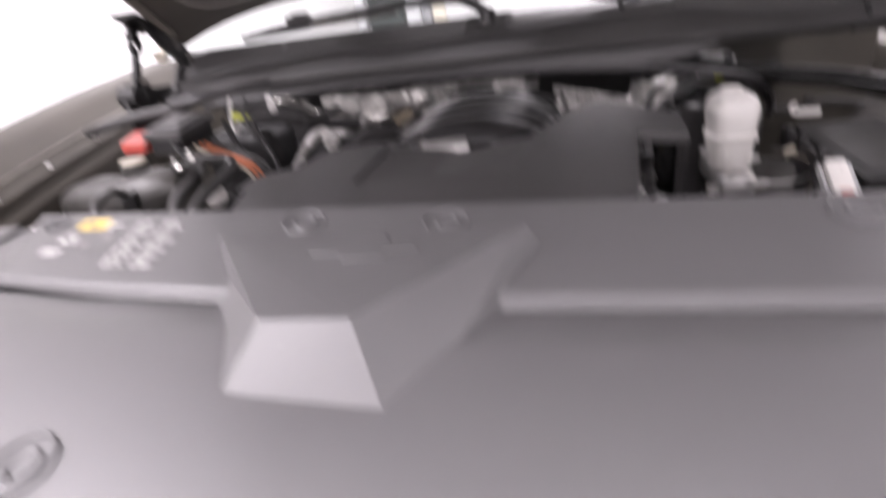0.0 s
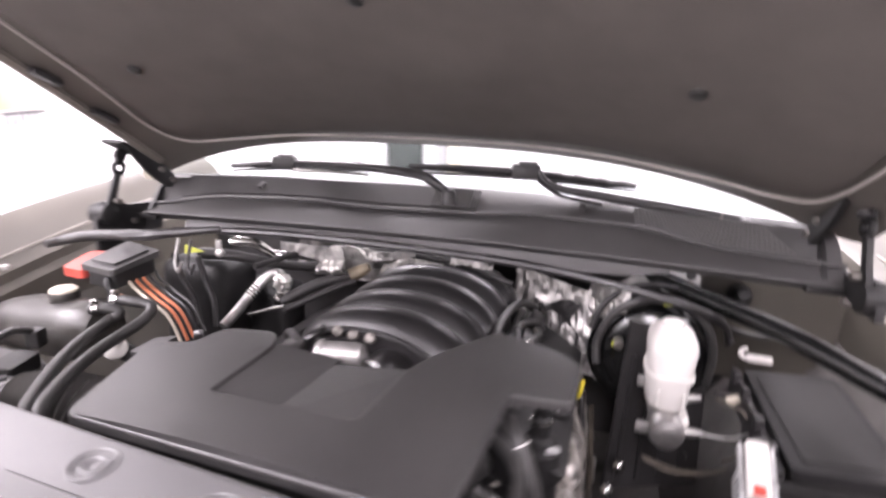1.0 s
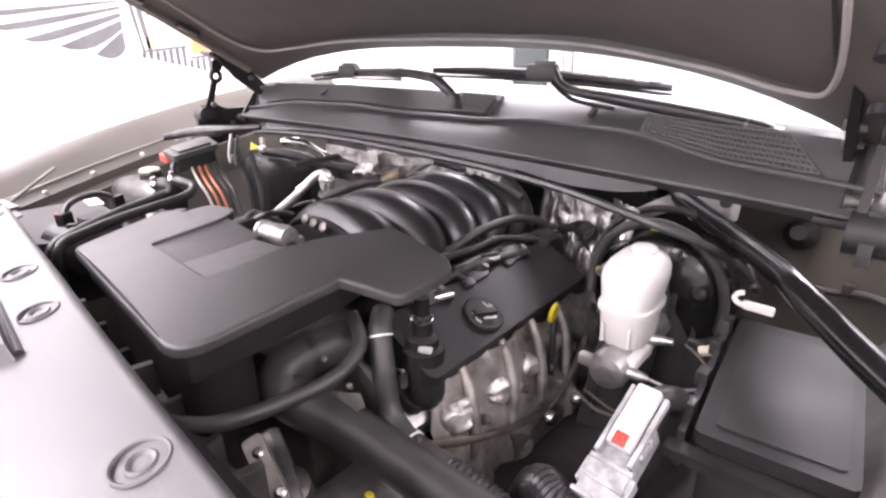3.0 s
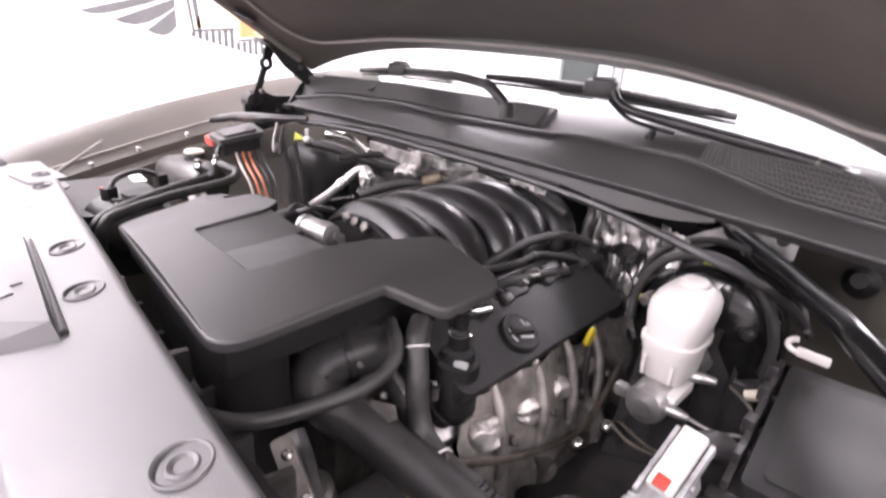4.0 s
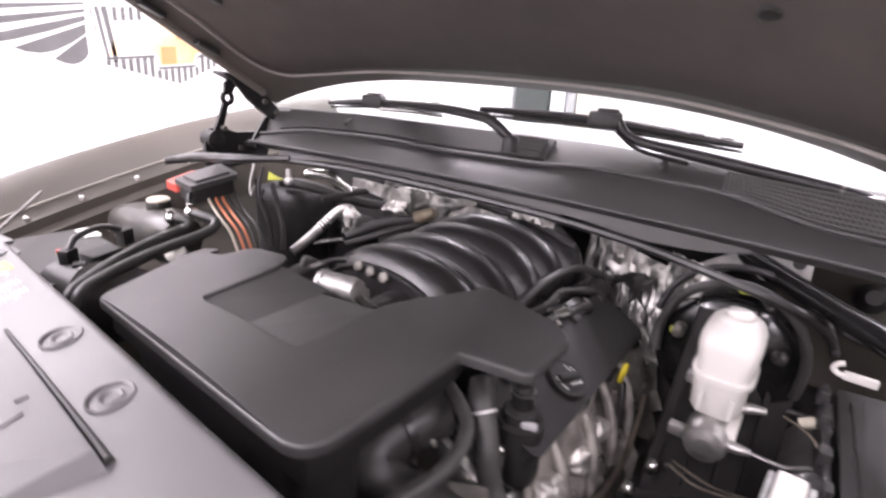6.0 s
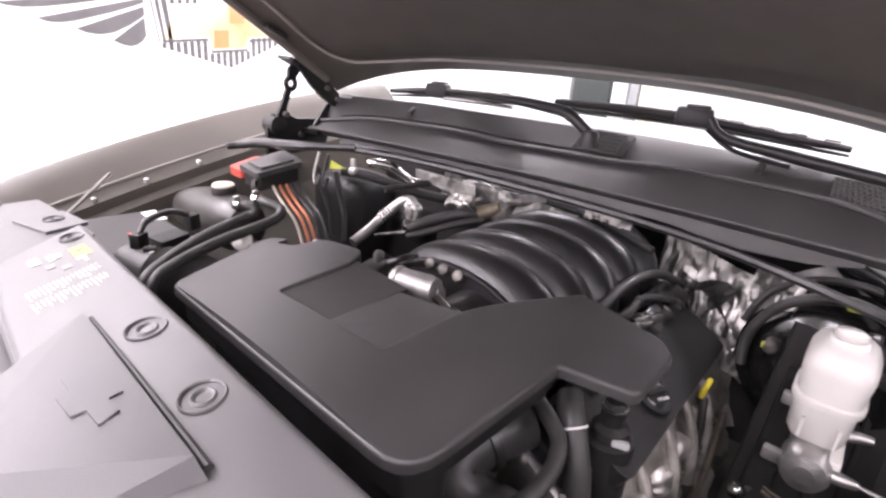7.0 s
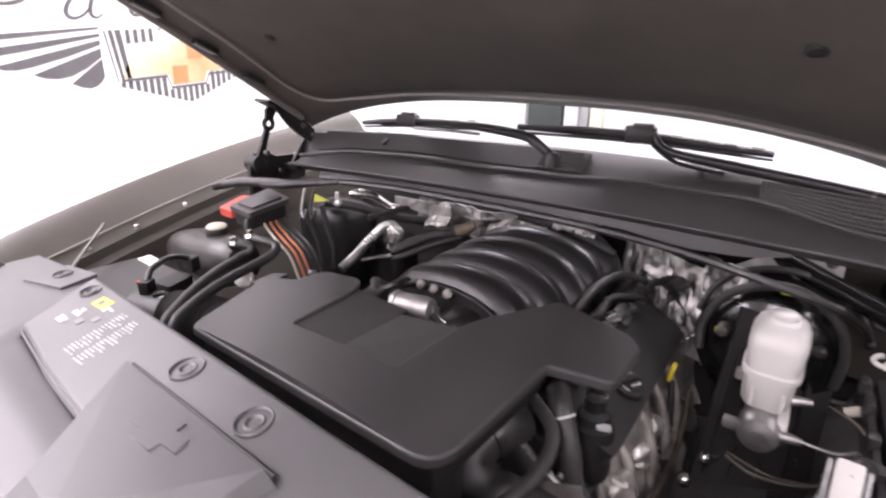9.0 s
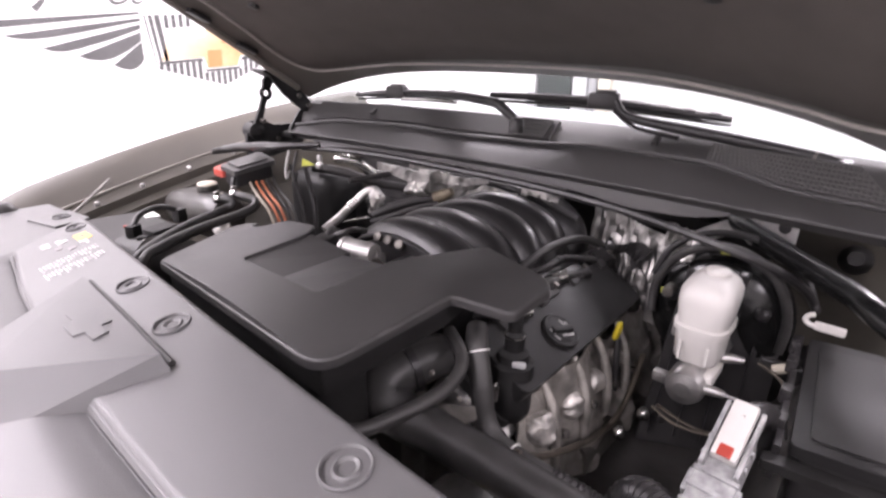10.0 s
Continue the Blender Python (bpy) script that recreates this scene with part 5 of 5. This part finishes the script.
part("label", box(0.70, 0.3735, 0.802, 0.04, 0.002, 0.010), PRINT, tray)

brace = thing("strut_brace", "glossy black tubular brace from cowl to fender", "brace", at=(0.6, 0.7, 1.0))
BP = [(0.400, 0.92, 1.102), (0.445, 0.865, 1.099), (0.515, 0.80, 1.088), (0.576, 0.748, 1.080), (0.635, 0.682, 1.077), (0.665, 0.640, 1.074), (0.700, 0.600, 1.066), (0.745, 0.550, 1.055), (0.80, 0.49, 1.045)]
part("tube", tube(BP, 0.0180, 14), GLOSSB, brace)
part("mount", box(0.395, 0.925, 1.098, 0.06, 0.03, 0.05), GLOSSB, brace, bevel=0.006)
cp = thing("cowl_plate", "bare bright steel bracket below the cowl", "bracket", at=(0.45, 0.86, 1.03))
part("strap", sheet(lambda u, v: (0.362 + 0.115 * u, 0.845 + 0.012 * v, 1.028 + 0.062 * math.sin(u * 1.35) + 0.030 * v), 12, 2, 0.004), CASTAL, cp)
ear = part("ear", prism(rounded_plate(0.085, 0.055), 0, 0.004, m=pose(0.500, 0.858, 1.092, 68, 0, 4)), CASTAL, cp)
part("hole", lathe([(0.010, 0.002), (0.010, 0.006), (0.001, 0.006)], pose(0.522, 0.853, 1.106, 68, 0, 4), 14), BLACK, ear)
side = thing("cowl_side_panel", "bronze-grey painted steel panel below the cowl end", "panel", at=(0.7, 0.85, 0.9))
part("panel", sheet(lambda u, v: (0.50 + 0.30 * u, 0.945 - 0.10 * u * u, 0.86 + 0.29 * v), 14, 6, 0.004), PAINT, side)
part("seam", tube([(0.50 + 0.30 * u, 0.938 - 0.10 * u * u, 0.985 + 0.012 * math.sin(u * 9)) for u in (0, 0.2, 0.4, 0.6, 0.8, 1)], 0.006, 8), RUBBER, side, "black cable along the panel")
for u in (0.35, 0.7):
    part("clip", box(0.50 + 0.30 * u, 0.935 - 0.10 * u * u, 0.992, 0.016, 0.012, 0.020), BLACK, side, bevel=0.003)
thing("grommet", "black rubber cable grommet on the firewall", "grommet", lathe([(0.026, 0), (0.022, 0.015), (0.014, 0.026), (0.012, 0.045)], pose(0.63, 0.905, 1.06, 70, 0, 0), 18), VALVE)

# ---- foil and pipes on the firewall ----
def foil_sheet(name, label, f, nu, nv, amp, freq, seed, mat=None):
    return thing(name, label, "insulation", sheet(crumple(f, nu, nv, amp, freq, seed), nu, nv, 0.002), mat or FOIL, group="foil patches", smooth=False)
foil_sheet("foil_insulation", "crinkled silver foil insulation over the firewall", lambda u, v: (0.15 + 0.22 * u, 0.85 + 0.04 * v - 0.04 * u, 0.90 + 0.18 * v - 0.05 * u), 90, 60, 0.008, 12, 2)
foil_sheet("foil_insulation", "smooth silver insulation sheet below the cowl", lambda u, v: (-0.355 + 0.13 * u, 0.690 + 0.055 * u, 1.127 - 0.022 * u - 0.045 * v * (0.4 + 0.6 * u)), 40, 20, 0.004, 14, 4, FOILB)
foil_sheet("foil_insulation", "creased silver insulation flap above the manifold", lambda u, v: (-0.26 + 0.20 * u, 0.745 + 0.015 * math.sin(u * 7), 1.114 + 0.004 * u - (0.040 - 0.026 * u) * v), 60, 20, 0.006, 18, 8, FOILB)
foil_sheet("foil_insulation", "crumpled ball of bright foil beside the hose", lambda u, v: (-0.275 + 0.062 * u, 0.730 - 0.020 * math.sin(v * 3.1), 1.078 - 0.030 * v + 0.010 * u), 30, 24, 0.010, 30, 12, FOILB)
foil_sheet("foil_insulation", "crinkled bright foil strip behind the manifold", lambda u, v: (-0.155 + 0.15 * u, 0.795 + 0.01 * v, 1.045 + 0.045 * min(1, u * 2) + 0.026 * (v - 0.5)), 60, 16, 0.009, 26, 7, FOILB)
foil_sheet("foil_insulation", "dull foil backing across the firewall", lambda u, v: (-0.42 + 0.50 * u, 0.865 + 0.01 * v, 1.00 + 0.11 * v), 50, 16, 0.012, 15, 21, FOIL)
foil_sheet("foil_insulation", "crinkled silver foil beside the brake booster", lambda u, v: (0.33 + 0.07 * u, 0.84 - 0.08 * u + 0.02 * v, 0.98 + 0.10 * v), 24, 24, 0.014, 18, 11, FOILB)
foil_sheet("foil_insulation", "dark wrapped insulation behind the valve cover", lambda u, v: (0.20 + 0.10 * u, 0.86 - 0.02 * u, 0.84 + 0.17 * v), 18, 18, 0.02, 20, 5, MATTE)
pipes = thing("coolant_pipe", "bright bent aluminium air conditioning pipe", "pipe", at=(-0.465, 0.752, 1.032))
part("pipe", tube([(-0.430, 0.616, 1.132), (-0.417, 0.625, 1.134), (-0.400, 0.654, 1.126), (-0.387, 0.680, 1.106), (-0.377, 0.697, 1.092), (-0.355, 0.707, 1.088)], [0.009, 0.011, 0.012, 0.0105, 0.010, 0.010], 12), STEEL, pipes)
part("elbow", tube([(-0.415, 0.557, 0.962), (-0.408, 0.602, 0.987), (-0.401, 0.638, 1.012), (-0.383, 0.667, 1.042), (-0.365, 0.680, 1.052), (-0.353, 0.682, 1.048), (-0.345, 0.678, 1.036)], 0.0115, 14), CASTAL, pipes, "bright ribbed elbow pipe")
lump = bmesh.new()
bmesh.ops.create_icosphere(lump, subdivisions=3, radius=1.0)
for q in lump.verts:
    q.co = Vector((-0.342, 0.672, 1.034)) + Vector((q.co.x * 0.020, q.co.y * 0.018, q.co.z * 0.024)) * (1 + 0.45 * noise.noise(q.co * 2.6))
part("block", lump, FOILB, pipes, "crumpled foil wrap", smooth=False)
part("nut", lathe([(0.013, -0.01), (0.013, 0.008), (0.008, 0.012)], pose(-0.337, 0.654, 1.004, 30, 20, 0), 6), STEEL, pipes)
for k in range(4):
    y = 0.630 + 0.006 * k
    part("ring", tube([(-0.403 + 0.0022 * k, y, 1.008 + 0.0042 * k), (-0.402 + 0.0022 * k, y + 0.0028, 1.010 + 0.0042 * k)], 0.0155, 14), STEEL, pipes)
part("thin_pipe", tube([(-0.377, 0.592, 0.983), (-0.330, 0.594, 1.000), (-0.285, 0.592, 1.015)], 0.0042, 8), STEEL, pipes)
hh = thing("heater_hoses", "two black hoses joined by a cream fitting", "hose", at=(-0.265, 0.742, 1.032))
part("hose", tube([(-0.327, 0.642, 1.000), (-0.295, 0.674, 1.020), (-0.255, 0.710, 1.037), (-0.225, 0.736, 1.044), (-0.208, 0.748, 1.048)], [0.010, 0.013, 0.012, 0.015, 0.013], 12), MATTE, hh)
part("hose", tube([(-0.315, 0.627, 0.988), (-0.275, 0.662, 1.006), (-0.230, 0.707, 1.026), (-0.195, 0.742, 1.036)], 0.008, 12), MATTE, hh)
part("fitting", tube([(-0.211, 0.746, 1.046), (-0.190, 0.758, 1.056), (-0.170, 0.764, 1.068)], [0.017, 0.015, 0.010], 12), BRASS, hh, "tan moulded fitting")
bh = thing("cowl_hose", "thick black hose running below the cowl", "hose", tube([(-0.505, 0.602, 1.102), (-0.435, 0.642, 1.094), (-0.365, 0.702, 1.067), (-0.305, 0.762, 1.052)], 0.011, 12), MATTE)
foil_sheet("foil_insulation", "small crinkled silver foil patch below the cowl edge", lambda u, v: (0.02 + 0.10 * u, 0.775 + 0.01 * v, 1.098 + 0.030 * v - 0.010 * u), 24, 10, 0.010, 22, 13, FOIL)

# ---- passenger's side ----
acc = thing("evaporator_box", "large black housing beside the firewall", "housing", at=(-0.45, 0.65, 0.9))
part("body", box(-0.530, 0.665, 0.965, 0.17, 0.15, 0.24), VALVE, acc, bevel=0.045, segments=4)
part("lower_body", box(-0.43, 0.74, 0.93, 0.16, 0.10, 0.16), VALVE, acc, bevel=0.03, segments=3)
for k in range(2):
    part("drain_hose", tube([(-0.505 + 0.06 * k, 0.535, 1.12), (-0.49 + 0.06 * k, 0.535, 1.07), (-0.46 + 0.05 * k, 0.53, 1.03), (-0.44 + 0.04 * k, 0.52, 0.98)], 0.006, 8), BLACK, acc)
part("tag", prism([(0, 0), (0.046, 0.008), (0, 0.020)], 0, 0.002, m=pose(-0.515, 0.575, 1.108, 75, 0, 8)), LIME, acc, "lime warning tag")
hanger = part("hanger", box(-0.400, 0.545, 1.144, 0.012, 0.010, 0.026, rz=20), CASTAL, acc, "bare metal hanger", bevel=0.004)
part("lug", lathe([(0.008, -0.006), (0.008, 0.006), (0.004, 0.008)], pose(-0.394, 0.539, 1.132, 90, 0, 20), 10), CASTAL, hanger)
prop = thing("cable_tray", "black bar clipped along the cowl edge", "bar", tube([(-0.56, 0.47, 1.165), (-0.50, 0.475, 1.172), (-0.44, 0.50, 1.178), (-0.385, 0.537, 1.182)], [0.011, 0.011, 0.008, 0.007], 8), BLACK)
sh = thing("hood_side_seal", "black rubber seal along the fender edge", "seal", tube([(-0.775, 0.47, 1.125), (-0.76, 0.50, 1.13), (-0.71, 0.52, 1.14), (-0.60, 0.53, 1.15), (-0.56, 0.52, 1.155)], [0.008, 0.011, 0.012, 0.012, 0.010], 10), RUBBER)
for k in range(2):
    thing("cable_hook", "black cable hook below the bar", "hook", tube([(-0.455 + 0.03 * k, 0.50, 1.165), (-0.46 + 0.03 * k, 0.49, 1.12), (-0.452 + 0.03 * k, 0.487, 1.10), (-0.444 + 0.03 * k, 0.49, 1.12)], 0.0032, 8), CASTAL if k == 0 else BLACK, group="cable hooks")
bat = thing("battery_junction", "black battery junction box with a red terminal cover", "junction box", at=(-0.6, 0.47, 1.0))
lidz = lambda y: 1.127 + 0.15 * (y - 0.378)
part("box", prism([(x, y, lidz(y) - 0.010) for x, y in rounded([(-0.500, 0.386), (-0.572, 0.394), (-0.578, 0.494), (-0.490, 0.474)], 0.008)], 0.030, 0), VALVE, bat, bevel=0.004)
jlid = part("lid", prism([(x, y, lidz(y)) for x, y in rounded([(-0.494, 0.378), (-0.580, 0.388), (-0.586, 0.502), (-0.483, 0.480)], 0.008)], 0.011, 0), COVER, bat, bevel=0.003)
part("lid_panel", prism([(x, y, lidz(y) + 0.005) for x, y in rounded([(-0.505, 0.395), (-0.570, 0.402), (-0.574, 0.488), (-0.498, 0.470)], 0.006)], 0.006, 0), COVER, jlid, bevel=0.002)
part("terminal_cover", prism([(x, y, 1.110 + 0.12 * (y - 0.39)) for x, y in rounded([(-0.586, 0.396), (-0.642, 0.400), (-0.664, 0.480), (-0.588, 0.500)], 0.01)], 0.016, 0), RED, bat, "red plastic terminal cover", bevel=0.005)
part("stub", tube([(-0.512, 0.384, 1.108), (-0.500, 0.374, 1.098), (-0.488, 0.372, 1.082)], 0.006, 8), VALVE, bat)
for k in range(5):
    y = 0.412 + 0.015 * k
    part("cable", tube([(-0.505 + 0.002 * k, y + 0.006, 1.100), (-0.485, y, 1.088), (-0.44, y - 0.010, 1.070), (-0.395, y - 0.016, 1.048), (-0.37, y - 0.016, 1.00)], 0.0030, 8), (CREAMW, ORANGE, ORANGE, BLACK, MATTEG)[k], bat)
tank = thing("coolant_tank", "dark translucent coolant tank with a cream cap", "tank", at=(-0.6, 0.34, 0.98))
def tank_ring(x, ry, rz, zc):
    return [(x, 0.345 + ry * math.copysign(abs(math.cos(a)) ** 0.8, math.cos(a)), zc + rz * math.copysign(abs(math.sin(a)) ** 0.8, math.sin(a))) for a in [2 * math.pi * j / 28 for j in range(28)]]
part("shell", loft([tank_ring(-0.735, 0.010, 0.012, 1.020), tank_ring(-0.728, 0.032, 0.028, 1.018), tank_ring(-0.71, 0.045, 0.040, 1.016), tank_ring(-0.66, 0.052, 0.050, 1.018), tank_ring(-0.62, 0.053, 0.047, 1.018), tank_ring(-0.57, 0.054, 0.052, 1.022), tank_ring(-0.51, 0.052, 0.054, 1.024), tank_ring(-0.482, 0.040, 0.042, 1.026), tank_ring(-0.474, 0.015, 0.018, 1.028)]), TANK, tank)
tcap = part("cap", lathe([(0.021, 1.045), (0.021, 1.066), (0.024, 1.070), (0.024, 1.084), (0.022, 1.088), (0.001, 1.089)], pose(-0.580, 0.352, 0), 22), TANK, tank)
part("cap_top", lathe([(0.0225, 1.086), (0.0225, 1.090), (0.019, 1.093), (0.001, 1.094)], pose(-0.580, 0.352, 0), 22), CREAM, tcap, "cream cap top")
for k, way in enumerate(([(-0.480, 0.318, 1.078), (-0.456, 0.330, 1.080), (-0.440, 0.338, 1.072), (-0.446, 0.318, 1.060), (-0.414, 0.229, 1.055), (-0.356, 0.138, 1.052), (-0.308, 0.080, 1.042), (-0.300, 0.07, 0.97)], [(-0.476, 0.356, 1.084), (-0.440, 0.364, 1.082), (-0.408, 0.374, 1.074), (-0.398, 0.345, 1.060), (-0.372, 0.235, 1.056), (-0.330, 0.141, 1.054), (-0.292, 0.088, 1.046), (-0.285, 0.075, 0.97)])):
    hz = thing("tank_hose", "black coolant hose with a bright spring clamp", "hose", at=(-0.42, 0.25, 1.0), group="coolant tank hoses")
    hosep = part("hose", tube(way, 0.0095, 12), MATTEG, hz)
    p0, d = Vector(way[0]), (Vector(way[1]) - Vector(way[0])).normalized()
    part("clamp", tube([p0 + d * 0.006, p0 + d * 0.016], 0.0125, 12), STEEL, hosep)
    part("clamp_ear", box(p0.x + 0.010, p0.y, p0.z + 0.014, 0.008, 0.012, 0.010), STEEL, hosep, bevel=0.002)
air = thing("air_box", "dark grey air filter box with a pale label", "air box", at=(-0.58, 0.2, 0.9))
part("body", prism(rounded([(-0.76, 0.09), (-0.45, 0.07), (-0.43, 0.20), (-0.50, 0.265), (-0.74, 0.27)], 0.03), 0.88, 0.995), MATTEG, air, bevel=0.012)
part("lid", prism(rounded([(-0.75, 0.10), (-0.46, 0.08), (-0.44, 0.19), (-0.51, 0.255), (-0.735, 0.26)], 0.03), 0.995, 1.012), MATTEG, air, bevel=0.008)
part("label", prism([(-0.725, 0.240, 1.0145), (-0.725, 0.268, 1.0145), (-0.655, 0.264, 1.0145), (-0.662, 0.236, 1.0145)], 0.002, 0), PRINT, air, "pale printed label")
part("outlet", tube([(-0.51, 0.138, 0.987), (-0.47, 0.148, 0.988), (-0.42, 0.163, 0.990)], 0.046, 20), MATTEG, air)
duct = thing("air_duct", "black ribbed air intake duct", "duct", tube([(-0.43, 0.160, 0.990), (-0.39, 0.172, 0.994), (-0.35, 0.184, 0.990), (-0.30, 0.198, 0.974), (-0.24, 0.22, 0.955)], 0.049, 24, 9, ribs=0.0036, pitch=1), DUCT)
sen = thing("air_sensor", "black air flow sensor with a looped cable", "sensor", at=(-0.5, 0.16, 1.0))
part("plug", box(-0.486, 0.146, 1.044, 0.020, 0.026, 0.026, rz=30), VALVE, sen, bevel=0.004)
part("red_lock", box(-0.492, 0.136, 1.054, 0.008, 0.006, 0.005, rz=30), RED, sen)
part("holder", prism(rounded([(-0.515, 0.170), (-0.470, 0.176), (-0.490, 0.236), (-0.530, 0.226)], 0.006), 1.012, 1.036), VALVE, sen, bevel=0.004)
part("tail_plug", box(-0.522, 0.254, 1.046, 0.020, 0.024, 0.030, rz=20), VALVE, sen, bevel=0.003)
part("loop", tube([(-0.486, 0.148, 1.054), (-0.500, 0.164, 1.068), (-0.506, 0.190, 1.075), (-0.512, 0.215, 1.075), (-0.520, 0.240, 1.064), (-0.523, 0.252, 1.054)], 0.0058, 10), RUBBER, sen)
part("clamp", box(-0.440, 0.160, 1.030, 0.012, 0.034, 0.010, rz=-35), CASTAL, sen, "bright clip", bevel=0.003)
part("clamp", box(-0.455, 0.150, 1.034, 0.014, 0.020, 0.012, rz=-35), VALVE, sen, bevel=0.003)
wc = thing("white_plug", "round white plastic plug beside the engine cover", "plug", lathe([(0.016, -0.006), (0.0185, 0.0), (0.0185, 0.006), (0.014, 0.010), (0.001, 0.011)], pose(-0.390, 0.282, 1.038, 58, 0, 35), 22), NYLON)
part("stem", tube([(-0.388, 0.290, 1.032), (-0.375, 0.31, 1.01), (-0.36, 0.34, 0.98)], 0.014, 12), MATTEG, wc)
rod = thing("stay_rod", "thin grey steel stay rod to the fender", "rod", tube([(-0.645, 0.080, 1.052), (-0.72, 0.146, 1.068), (-0.80, 0.217, 1.086)], 0.0035, 8), DARKAL)
thing("front_bumper_stop", "black rubber hood stop at the fender tip", "stop", lathe([(0.03, 0), (0.03, 0.02), (0.02, 0.035), (0.012, 0.04)], pose(-0.80, 0.0, 1.03), 16), RUBBER)

# looms, ties and small fittings in the gaps
for pts, r, mat in (([(-0.36, 0.60, 1.09), (-0.30, 0.74, 1.10), (-0.16, 0.79, 1.10), (0.02, 0.80, 1.09), (0.16, 0.79, 1.06)], 0.007, MATTE), ([(0.15, 0.42, 1.01), (0.19, 0.47, 1.03), (0.21, 0.56, 1.03), (0.20, 0.66, 1.02), (0.23, 0.74, 1.0)], 0.006, MATTE)):
    loom = thing("wiring_loom", "thin black taped wiring loom in the engine bay", "loom", at=pts[0], group="thin looms")
    sleeve = part("sleeve", tube(pts, r, 10), mat, loom)
    way = spline(pts)
    for q in (len(way) // 3, 2 * len(way) // 3):
        part("tie", tube([way[q], way[q + 1]], r * 1.25, 10), TAPE if q % 2 else BLACK, sleeve)
for x, y, z, a in ((-0.335, 0.40, 1.02, 40), (0.235, 0.79, 1.02, 30), (0.50, 0.70, 1.055, 0)):
    fit = thing("wiring_plug", "small black wiring plug with a pale clip", "plug", at=(x, y, z), group="small plugs")
    shell = part("shell", box(x, y, z, 0.016, 0.026, 0.013, rz=a), BLACK, fit, bevel=0.003)
    part("clip", box(x, y - 0.004, z + 0.0075, 0.007, 0.010, 0.003, rz=a), GREYTRIM, shell, bevel=0.001)
